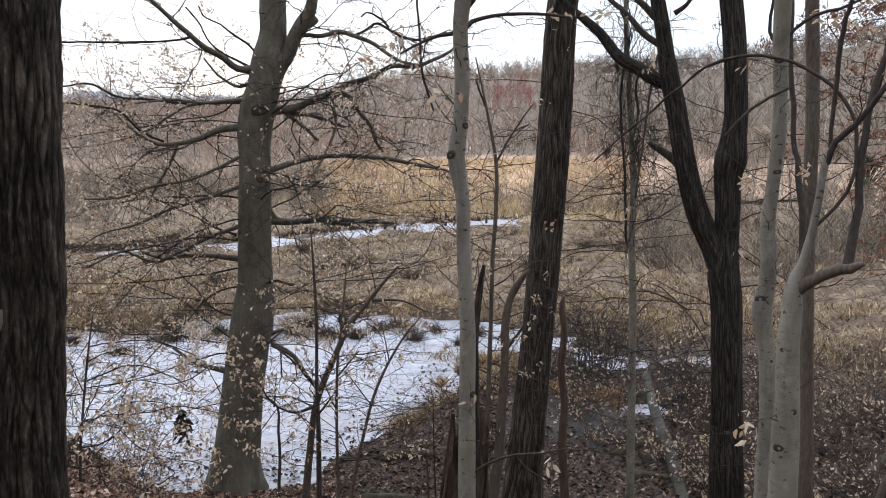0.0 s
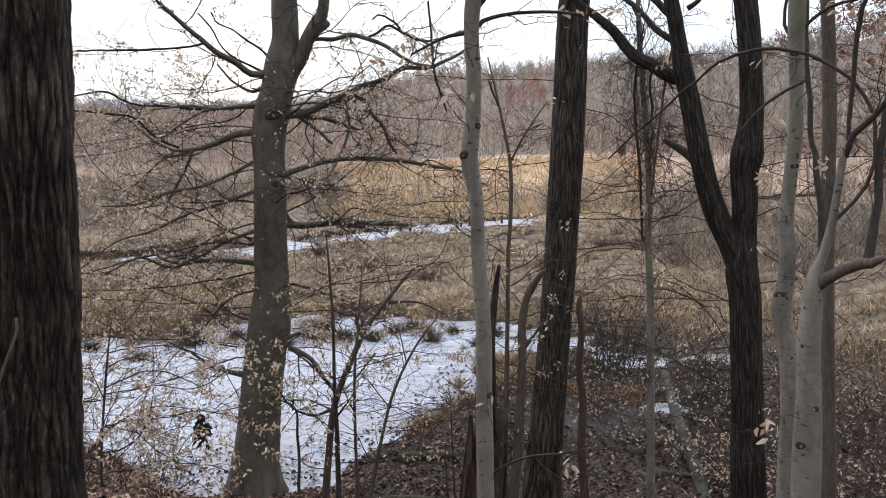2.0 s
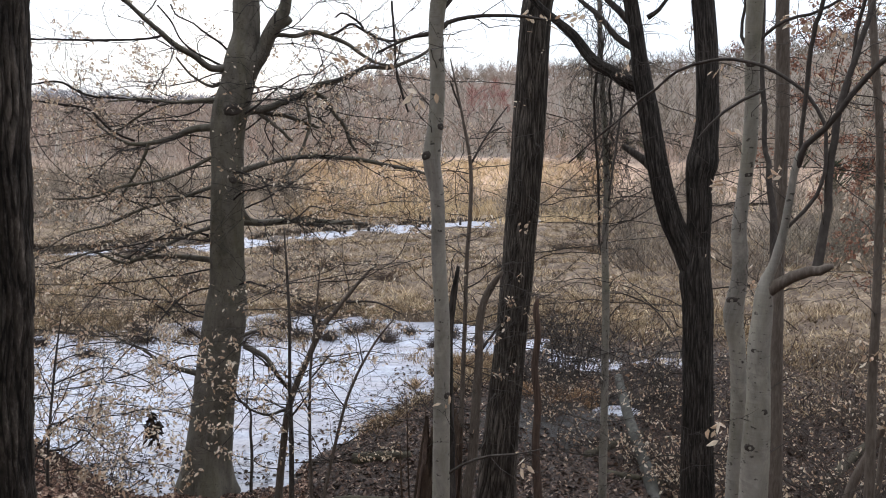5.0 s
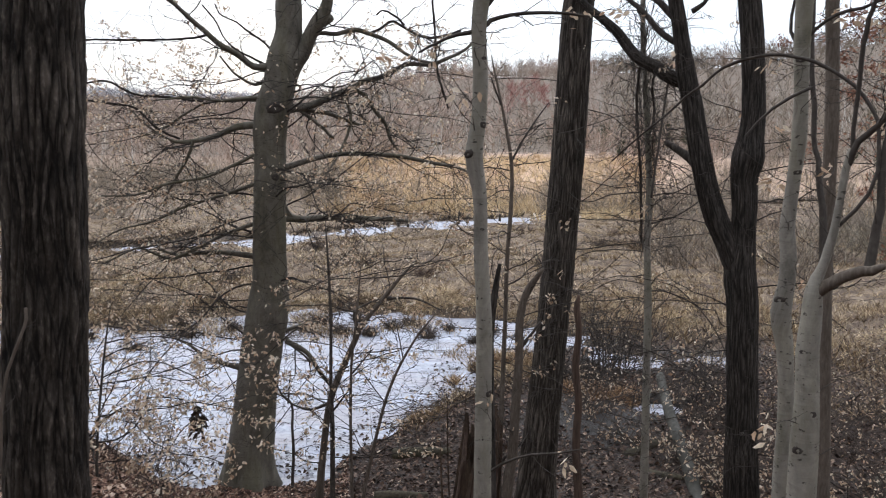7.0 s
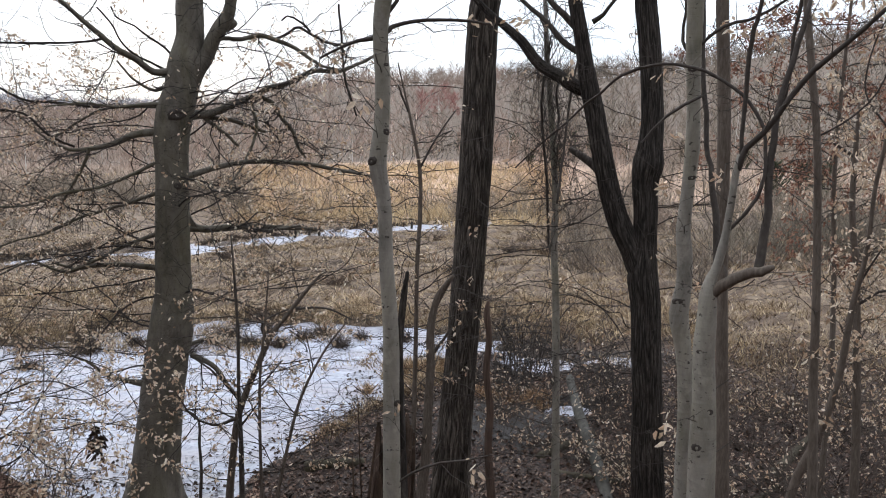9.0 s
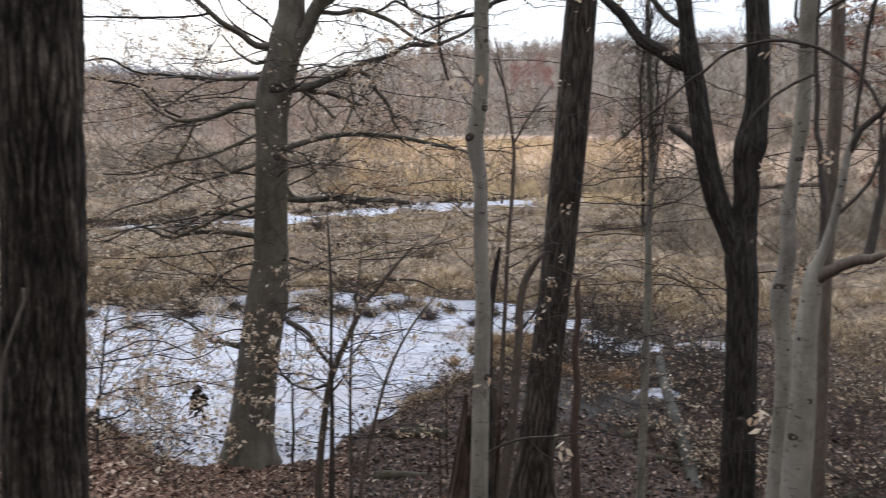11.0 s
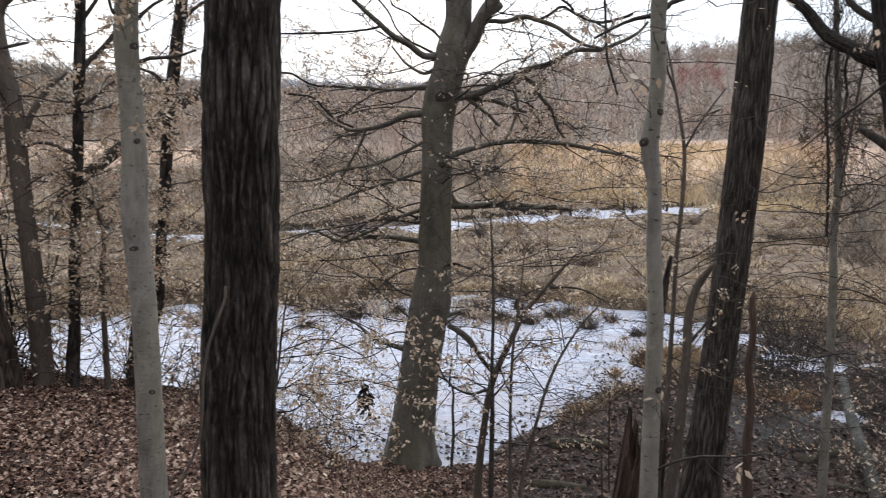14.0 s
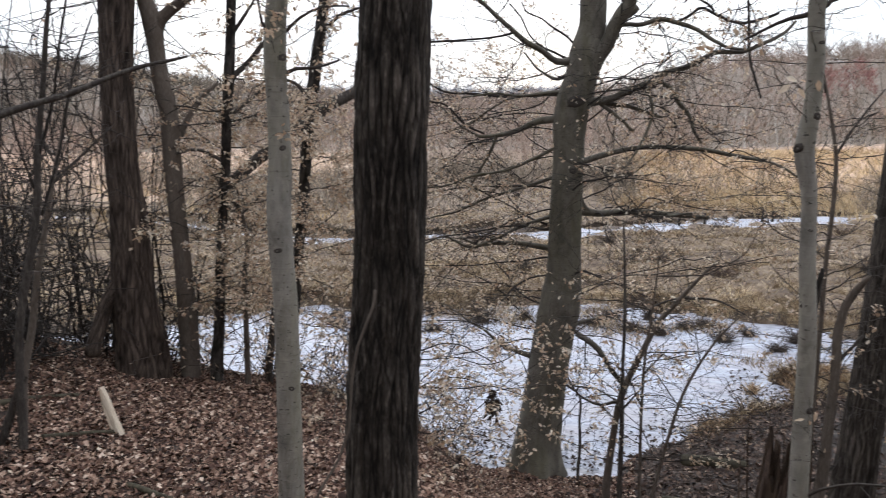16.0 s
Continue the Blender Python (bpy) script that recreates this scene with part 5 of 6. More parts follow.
sapd.limb([(0.55, 3.21, 0.009), (0.46, 3.68, 0.006)])
sapd.limb([(0.29, 2.64, 0.010), (-0.01, 3.02, 0.006)])
sapd.twigs(12, 1.4, leaf=0.12)
sapd.done()
sape = Tree("sapling", "thin upright brown sapling with a few dry leaves", BARK_BROWN, (-1.42, 10.41), [(0.00, 1.26, 0.025), (-0.01, 1.78, 0.022), (-0.01, 2.53, 0.020), (0.01, 3.16, 0.018), (0.08, 3.78, 0.014), (0.15, 4.49, 0.009)], sides=8)
sape.limb([(0.01, 3.00, 0.011), (0.30, 3.35, 0.007)])
sape.limb([(-0.01, 2.53, 0.011), (-0.22, 3.01, 0.007)])
sape.sprays(5, 1.8, 4.4, 2.0, 0.01)
sape.twigs(5, 1.1, leaf=0.12)
sape.done()
sapf = Tree("sapling", "small bent sapling beside the big beech", BARK_DARK, (-2.85, 13.31), [(0.00, 0.34, 0.028), (0.02, 0.61, 0.028), (0.01, 1.16, 0.024), (-0.05, 1.71, 0.020), (-0.17, 1.79, 0.020), (-0.36, 1.87, 0.010)], sides=6)
sapf.limb([(-0.05, 1.64, 0.017), (0.00, 2.24, 0.010)])
sapf.twigs(8, 0.6, leaf=0.1)
sapf.done()
shrubl = Tree("beech_shrub", "low spreading beech shrub with dry tan leaves", BARK_DARK, (-4.06, 8.59), [(0.00, 2.54, 0.017), (0.03, 2.89, 0.015), (0.08, 3.32, 0.014), (0.15, 3.84, 0.011), (0.22, 4.26, 0.005)], sides=8)
shrubl.limb([(0.04, 2.93, 0.011), (0.30, 3.07, 0.009), (0.63, 3.13, 0.007), (1.00, 3.03, 0.006)])
shrubl.limb([(0.02, 2.71, 0.011), (0.20, 2.73, 0.009), (0.41, 2.87, 0.009), (0.52, 3.08, 0.006), (0.58, 3.34, 0.004)])
shrubl.limb([(0.08, 3.32, 0.008), (-0.05, 3.69, 0.004)])
shrubl.limb([(0.12, 3.67, 0.007), (0.34, 3.77, 0.006), (0.66, 3.69, 0.004)])
shrubl.sprays(14, 1.9, 3.7, 1.8, 0.009)
shrubl.twigs(8, 1.1, leaf=0.3)
shrubl.done()
lgrey = Tree("young_beech", "smooth grey young beech trunk on the leafy bank", BARK_PALE, (-3.57, 5.33), [(0.00, 3.09, 0.111), (0.00, 3.76, 0.103), (0.00, 4.39, 0.097), (-0.01, 4.86, 0.093), (-0.03, 5.18, 0.092), (-0.04, 5.46, 0.095), (-0.02, 5.84, 0.088), (-0.02, 6.23, 0.082), (-0.03, 6.71, 0.083), (-0.00, 7.08, 0.080), (0.02, 7.20, 0.077)], top=12, sides=24, skin=BEECH_SKIN)
lgrey.limb([(0.02, 6.53, 0.018), (0.12, 6.57, 0.014), (0.27, 6.58, 0.011), (0.45, 6.64, 0.008)])
lgrey.limb([(-0.04, 6.77, 0.015), (-0.12, 6.91, 0.012), (-0.15, 7.08, 0.009)], up=1.4)
lgrey.limb([(0.04, 6.83, 0.015), (0.16, 6.95, 0.012), (0.34, 7.04, 0.009), (0.54, 7.05, 0.006)])
lgrey.knots([(6.68, 0.7, 0.03), (5.2, -0.3, 0.022), (4.1, 0.2, 0.02), (6.0, 0.3, 0.018)])
lgrey.twigs(6, 1.1, leaf=0.35)
lgrey.done()
leanl = Tree("oak_tree", "large dark leaning trunk with a flared base on the bank", BARK_UMBER, (-8.53, 9.05), [(0.01, 3.14, 0.350), (-0.02, 3.49, 0.324), (-0.04, 4.03, 0.297), (-0.04, 4.59, 0.270), (-0.07, 5.32, 0.235), (-0.10, 5.71, 0.226), (-0.10, 6.24, 0.225), (-0.10, 6.95, 0.223), (-0.05, 7.98, 0.244)], top=15, flare=1.1, sides=120, skin=FURROWS)
leanl.limb([(-0.17, 4.12, 0.119), (-0.40, 3.74, 0.102), (-0.54, 3.36, 0.103), (-0.64, 3.03, 0.109)])
leanl.twigs(3, 0.8)
leanl.done()
greyl = Tree("forked_tree", "grey forked tree at the edge of the bank", BARK_BROWN, (-8.03, 9.61), [(-0.04, 3.17, 0.150), (-0.07, 4.16, 0.131), (-0.13, 5.11, 0.121), (-0.16, 5.70, 0.129), (-0.18, 6.43, 0.127), (-0.27, 6.97, 0.118), (-0.30, 7.32, 0.118), (-0.34, 7.71, 0.137), (-0.42, 8.02, 0.120)], top=13, sides=28, skin=BEECH_SKIN)
greyl.limb([(-0.29, 7.56, 0.097), (-0.24, 7.72, 0.089), (-0.06, 7.90, 0.081), (0.15, 8.05, 0.069)], up=2.8)
greyl.limb([(-0.18, 5.68, 0.060), (0.08, 6.35, 0.048), (0.31, 6.69, 0.036), (0.54, 6.91, 0.024)])
greyl.sprays(14, 3.4, 6.8, 2.0, 0.012)
greyl.twigs(8, 0.9, leaf=0.5)
greyl.done()
thinl = Tree("young_tree", "thin dark straight tree on the bank edge", BARK_DARK, (-7.67, 9.65), [(0.04, 2.73, 0.098), (0.09, 3.18, 0.085), (0.15, 4.17, 0.076), (0.23, 5.11, 0.071), (0.29, 5.80, 0.075), (0.32, 6.25, 0.075), (0.38, 6.98, 0.082), (0.42, 7.52, 0.074), (0.45, 8.05, 0.073)], top=12, sides=16, skin=FURROWS)
thinl.limb([(0.36, 6.90, 0.053), (0.61, 7.13, 0.041), (0.89, 7.46, 0.036), (1.12, 7.74, 0.024)])
thinl.limb([(0.31, 6.35, 0.041), (0.59, 6.58, 0.029), (0.93, 6.86, 0.018)])
thinl.limb([(0.43, 7.55, 0.035), (0.63, 7.83, 0.027), (0.80, 8.11, 0.018)], up=2.7)
thinl.limb([(0.24, 5.74, 0.029), (-0.13, 5.91, 0.021), (-0.40, 5.85, 0.015)])
thinl.sprays(16, 3.6, 6.6, 2.0, 0.011)
thinl.twigs(8, 0.9, leaf=0.62)
thinl.done()
tiltl = Tree("young_tree", "dark tree crossed by a leaning broken limb", BARK_DARK, (-7.67, 11.13), [(-0.00, 1.94, 0.081), (0.17, 2.53, 0.073), (0.45, 3.24, 0.072), (0.49, 3.83, 0.078), (0.53, 4.31, 0.084), (0.60, 4.82, 0.090), (0.69, 5.83, 0.097), (0.81, 6.76, 0.103), (0.95, 7.68, 0.097), (1.05, 8.29, 0.092), (1.12, 8.53, 0.085)], top=12, sides=14, skin=FURROWS)
tiltl.limb([(1.92, 7.21, 0.072), (1.47, 6.82, 0.091), (1.02, 6.58, 0.103), (0.70, 6.34, 0.116), (0.14, 5.93, 0.109), (-0.29, 5.59, 0.096), (-0.85, 5.10, 0.077)])
tiltl.limb([(0.95, 7.74, 0.039), (1.30, 8.06, 0.029), (1.61, 8.19, 0.020)])
tiltl.limb([(0.77, 6.70, 0.039), (0.53, 6.97, 0.026), (0.29, 7.06, 0.016)])
tiltl.sprays(14, 3.0, 6.4, 2.0, 0.011)
tiltl.twigs(8, 0.9, leaf=0.62)
tiltl.done()
sapl1 = Tree("sapling", "thin bent sapling with dry leaves on the bank edge", BARK_BROWN, (-7.33, 10.02), [(0.00, 2.42, 0.049), (-0.00, 3.21, 0.042), (0.01, 4.09, 0.036), (0.06, 4.47, 0.030), (-0.01, 4.94, 0.024), (-0.22, 5.28, 0.021), (-0.53, 5.74, 0.012)], sides=8)
sapl1.limb([(-0.01, 4.94, 0.018), (0.34, 5.28, 0.012)])
sapl1.twigs(14, 0.8, leaf=0.7)
sapl1.done()
sapl2 = Tree("dead_pole", "short dark broken sapling on the bank edge", BARK_DARK, (-7.33, 10.51), [(0.00, 2.13, 0.070), (0.05, 2.47, 0.063), (0.11, 2.97, 0.056), (0.15, 3.40, 0.037)], sides=10)
sapl2.done()
brushl1 = Tree("sapling_clump", "clump of dark bare saplings on the bank", BARK_DARK, (-7.01, 5.73), [(-0.00, 3.65, 0.044), (0.03, 4.16, 0.041), (0.13, 4.70, 0.043), (0.18, 4.93, 0.040), (0.25, 5.30, 0.040), (0.31, 5.98, 0.035), (0.40, 6.66, 0.029), (0.46, 7.18, 0.024), (0.52, 7.55, 0.019)], sides=10)
brushl1.limb([(0.30, 5.83, 0.019), (0.47, 6.47, 0.016), (0.56, 7.04, 0.014), (0.63, 7.41, 0.011)], up=2.0)
brushl1.limb([(0.30, 5.29, 0.016), (0.49, 5.90, 0.013), (0.66, 6.67, 0.012), (0.87, 7.28, 0.009)])
brushl1.limb([(0.26, 5.53, 0.013), (0.14, 5.98, 0.011), (0.05, 6.64, 0.008)])
brushl1.limb([(0.03, 3.65, 0.041), (-0.08, 3.34, 0.045), (-0.19, 3.00, 0.048), (-0.35, 2.62, 0.051)])
brushl1.twigs(8, 1.2)
brushl1.done()
brushl2 = Tree("sapling_clump", "thin tangled bare saplings on the bank", BARK_BROWN, (-7.37, 6.08), [(0.00, 3.51, 0.041), (0.11, 4.05, 0.037), (0.20, 4.62, 0.033), (0.30, 5.09, 0.029), (0.40, 5.58, 0.026), (0.54, 6.18, 0.018), (0.70, 6.90, 0.011)], sides=8)
brushl2.limb([(0.40, 5.58, 0.018), (0.72, 5.90, 0.014), (1.00, 6.18, 0.011)])
brushl2.limb([(0.45, 5.78, 0.014), (0.25, 6.18, 0.011), (0.05, 6.37, 0.009)])
brushl2.limb([(0.30, 5.09, 0.016), (0.06, 5.34, 0.013), (-0.15, 5.35, 0.009)])
brushl2.twigs(14, 1.1)
brushl2.done()
archl = Tree("bent_sapling", "long dark bent sapling arching over the bank", BARK_DARK, (-4.88, 3.60), [(-0.00, 6.04, 0.034), (0.22, 6.17, 0.029), (0.45, 6.26, 0.024), (0.69, 6.34, 0.022), (0.93, 6.45, 0.019), (1.19, 6.55, 0.016), (1.35, 6.59, 0.013), (1.49, 6.63, 0.009)], sides=8)
archl.twigs(10, 0.5)
archl.done()
oakvine = Tree("sapling", "thin brown sapling growing beside the near oak", BARK_BROWN, (-1.27, 1.89), [(0.00, 4.99, 0.004), (0.02, 5.03, 0.004), (0.07, 5.11, 0.003), (0.10, 5.20, 0.003), (0.11, 5.33, 0.003), (0.13, 5.44, 0.002), (0.17, 5.54, 0.002), (0.18, 5.57, 0.002), (0.18, 5.60, 0.002)], sides=10)
oakvine.twigs(5, 0.25)
oakvine.done()
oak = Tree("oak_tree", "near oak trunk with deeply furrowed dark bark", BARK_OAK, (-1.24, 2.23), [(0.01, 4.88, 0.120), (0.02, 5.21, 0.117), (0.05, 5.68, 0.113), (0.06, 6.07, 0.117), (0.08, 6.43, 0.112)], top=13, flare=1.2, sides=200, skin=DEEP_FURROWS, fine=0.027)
oak.done()
rslim = Tree("sapling", "slim brown sapling among bare brush", BARK_BROWN, (3.38, 5.62), [(-0.00, 3.57, 0.037), (-0.03, 4.33, 0.033), (-0.04, 4.91, 0.031), (-0.06, 5.48, 0.029), (-0.10, 6.19, 0.027), (-0.15, 6.61, 0.027), (-0.21, 7.13, 0.027), (-0.23, 7.37, 0.029)], top=9, sides=12)
rslim.limb([(-0.22, 7.24, 0.017), (-0.29, 6.86, 0.014), (-0.32, 6.47, 0.012), (-0.43, 6.13, 0.010)])
rslim.limb([(-0.11, 6.14, 0.009), (0.08, 6.25, 0.007), (0.28, 6.46, 0.007), (0.38, 6.83, 0.006)])
rslim.twigs(10, 0.6, leaf=0.15)
rslim.done()
rlean = Tree("sapling", "leaning brown sapling with dry leaves", BARK_BROWN, (3.79, 6.54), [(-0.00, 3.17, 0.039), (0.16, 3.60, 0.034), (0.28, 4.09, 0.031), (0.36, 4.76, 0.026), (0.44, 5.22, 0.019), (0.47, 5.72, 0.017), (0.54, 6.28, 0.015), (0.52, 6.83, 0.013), (0.55, 7.49, 0.009)], sides=10)
rlean.limb([(0.55, 6.22, 0.010), (0.36, 6.53, 0.008), (0.40, 6.90, 0.007), (0.54, 7.26, 0.004)])
rlean.limb([(0.40, 4.93, 0.010), (0.55, 5.23, 0.008), (0.71, 5.43, 0.005)])
rlean.twigs(12, 0.7, leaf=0.5)
rlean.done()
rback = Tree("sapling", "thin dark sapling with dry tan leaves", BARK_BROWN, (5.27, 7.97), [(0.00, 2.93, 0.048), (-0.05, 4.02, 0.042), (-0.10, 4.84, 0.036), (-0.17, 5.47, 0.032), (-0.17, 6.03, 0.027), (-0.16, 6.55, 0.018)], sides=8)
rback.limb([(-0.17, 5.99, 0.018), (-0.43, 6.19, 0.014)])
rback.limb([(-0.07, 4.43, 0.018), (0.20, 4.62, 0.014), (0.38, 4.52, 0.009)])
rback.limb([(-0.10, 4.84, 0.018), (0.10, 5.10, 0.014)])
rback.twigs(14, 0.8, leaf=0.5)
rback.done()

russet = Tree("young_oak", "slender young oak still hung with russet leaves", BARK_BROWN, (7.5, 12.2), [(0.00, 0.60, 0.050), (0.05, 2.20, 0.046), (0.02, 4.00, 0.042), (-0.06, 5.60, 0.036), (-0.02, 7.20, 0.030), (0.05, 8.60, 0.022)], top=10, sides=10)
russet.leaf_stuff = RUSSET_LEAF
russet.sprays(22, 5.2, 9.0, 2.4, 0.011)
russet.twigs(6, 1.0, leaf=0.75)
russet.done()


# ---- small things ----
def broken_stump(x, y, r, top, label):
    """A rotten hollow snag: curved slabs of old wood round an open heart, splintered at their tops."""
    z0 = ground_at(x, y)
    ob = tagged(new("broken_stump"), label, "stump")
    ob.location = (x, y, z0)
    rs = np.random.RandomState(4)
    tall = top - z0
    # jagged staves of old wood, standing or split off at different heights
    shares = (0.9, 0.98, 0.95, 0.88, 0.84, 0.9, 0.82, 0.7, 0.76, 0.9, 0.86, 0.96)
    slabs = [(k * math.tau / 12 + rs.uniform(-0.08, 0.08), rs.uniform(0.62, 0.8), share, rs.uniform(0.0, 0.04)) for k, share in enumerate(shares)]
    for k, (a0, span, share, lean) in enumerate(slabs):
        m, n = 8, 14
        side = np.linspace(-1, 1, m)
        th = a0 + side * 0.5 * span
        peak = tall * share * (1 - 0.16 * np.abs(side - rs.uniform(-0.7, 0.7)) - rs.uniform(0, 0.13, m))
        grain = rs.uniform(-1, 1, m)
        v = []
        for thick in (1.0, 0.8):
            for s in np.linspace(0, 1, n):
                zz = -0.1 + (peak + 0.1) * s
                tt = a0 + (th - a0) * (1 - 0.2 * s ** 2)
                rr = r * thick * (1.25 - 0.28 * min(s * 2, 1)) * (1 + 0.05 * np.sin(a0 * 9 + s * 4) + 0.06 * grain + 0.015 * rs.uniform(-1, 1, m)) + lean * s * tall * 0.5
                v.append(np.stack([np.cos(tt) * rr * (1 - 0.3 * s) + 0.17 * s, np.sin(tt) * rr, zz], -1))
        v = np.concatenate(v)
        g = lambda t_, i_, j_: t_ * n * m + i_ * m + j_
        q = []
        for i_ in range(n - 1):
            for j_ in range(m - 1):
                q.append([g(0, i_, j_), g(0, i_, j_ + 1), g(0, i_ + 1, j_ + 1), g(0, i_ + 1, j_)])
                q.append([g(1, i_, j_), g(1, i_ + 1, j_), g(1, i_ + 1, j_ + 1), g(1, i_, j_ + 1)])
            for j_ in (0, m - 1):
                q.append([g(0, i_, j_), g(0, i_ + 1, j_), g(1, i_ + 1, j_), g(1, i_, j_)])
        q += [[g(0, n - 1, j_), g(0, n - 1, j_ + 1), g(1, n - 1, j_ + 1), g(1, n - 1, j_)] for j_ in range(m - 1)]
        part("slab", mesh_of("slab", v, q, BARK_RED if k in (2, 6, 9, 10) else ROTTEN, False), ob)
    for k in range(12):
        a, w = rs.uniform(0, math.tau), rs.uniform(0.006, 0.016)
        p = np.array([math.cos(a), math.sin(a)]) * r * 0.95
        L = tall * rs.uniform(0.6, 0.98)
        sb = Buf()
        sb.tube(np.array([[p[0], p[1], L * 0.4], [p[0] * 1.1, p[1] * 1.02, L * 0.75], [p[0] * 1.12, p[1] * 1.1, L]]), [w, w * 0.8, 0.004], 5)
        part("splinter", sb.mesh("splinter", ROTTEN, False), ob)


broken_stump(0.12, 8.6, 0.3, 3.3, "dark rotten hollow stump with a splintered top")


def fallen_trunk(a, b_, r, label, material, kind="fallen_trunk"):
    ob = tagged(new(kind), label, "log")
    ob.location = a
    d = np.array(b_) - np.array(a)
    rs = np.random.RandomState(9)
    s = np.linspace(0, 1, 26)[:, None]
    line = d * s + 0.25 * r * np.column_stack([np.sin(s[:, 0] * 7), np.cos(s[:, 0] * 5), np.sin(s[:, 0] * 4)])
    buf = Buf()
    buf.tube(line, r * (1.1 - 0.35 * s[:, 0]) * (1 + 0.06 * rs.uniform(-1, 1, 26)), 16, BEECH_SKIN, True, True)
    part("trunk", buf.mesh("trunk", material), ob)


fallen_trunk((4.0, 12.5, ground_at(4.0, 12.5) - 0.15), (4.32, 16.6, 1.25), 0.115, "pale grey dead trunk leaning in the brush", PALE_LOG)


for a_, b_, r_, t_ in (((-1.2, 14.6), (-0.15, 14.85), 0.13, "low mossy rotten log lying in the leaves"), ((-1.35, 12.7), (-0.5, 12.85), 0.11, "dark rotten log half sunk in the leaves"), ((4.4, 13.3), (3.4, 14.2), 0.07, "grey dead branch lying on the leaves"), ((7.1, 13.2), (9.3, 15.6), 0.1, "dark fallen bough lying on the leaf-strewn flat"), ((3.34, 14.97), (4.72, 16.11), 0.1, "dark broken bough lying by the leaning dead trunk"), ((6.38, 12.36), (8.07, 13.76), 0.06, "thin dark fallen branch on the leaves"), ((-8.15, 6.25), (-8.0, 7.35), 0.05, "dark fallen bough across the leafy bank"), ((-7.1, 6.0), (-6.75, 6.8), 0.035, "dark rotten stick beside the split stub"), ((-5.62, 5.66), (-5.05, 5.62), 0.035, "reddish-brown dead branch lying on the leaves")):
    fallen_trunk((*a_, ground_at(*a_) + r_ * 0.15), (*b_, ground_at(*b_) + r_ * 0.15), r_, t_, MOSSY, "rotten_log")


def split_stake(x, y, label):
    z0 = ground_at(x, y)
    ob = tagged(new("split_wood_stub"), label, "stump")
    ob.location = (x, y, z0)
    bm = bmesh.new()
    bmesh.ops.create_cube(bm, size=1)
    bmesh.ops.subdivide_edges(bm, edges=bm.edges[:], cuts=3, use_grid_fill=True)
    rs = random.Random(5)
    for v in bm.verts:
        s = v.co.z + 0.5
        v.co.x *= 0.13 * (1 - 0.15 * s - 0.6 * max(s - 0.7, 0) / 0.3) * (1 - 0.25 * abs(v.co.y) * 2)
        v.co.y *= 0.09 * (1 - 0.4 * s)
        v.co.z = s * 0.57 - 0.05 + (0.06 * (v.co.x * 8) if s > 0.9 else 0)
        v.co.x += -0.3 * s + 0.05 * s * s + rs.uniform(-0.01, 0.01)
        v.co.y += rs.uniform(-0.008, 0.008)
    me = bpy.data.meshes.new("stub")
    bm.to_mesh(me)
    me.materials.append(FRESH_WOOD)
    part("stub", me, ob)


split_stake(-6.72, 6.74, "pale freshly split wooden stub in the leaf litter")


def leaf_clump(x, y, z, hang, label):
    ob = tagged(new("dead_leaf_clump"), label, "leaves")
    ob.location = (x, y, z)
    r = np.random.default_rng(8)
    p = r.normal(0, 1, (90, 3)) * np.array([0.035, 0.035, 0.085])
    lb = Buf()
    v, f = leaf_cloud(p, 0.1, r, 1.0, 0.5)
    lb.add(v, f.reshape(-1, 4))
    part("leaves", lb.mesh("leaves", DEAD_LEAF, False), ob)
    tb = Buf()
    tb.tube(np.array([[0, 0, -0.12], [0.01, 0, 0.05], [-0.01, 0.01, hang * 0.6], [-0.03, 0.0, hang]]), [0.004, 0.005, 0.005, 0.005], 4)
    part("stalk", tb.mesh("stalk", TWIG_DARK), ob)


leaf_clump(-3.02, 8.98, 2.84, 0.22, "dark clump of dead leaves dangling from a twig")


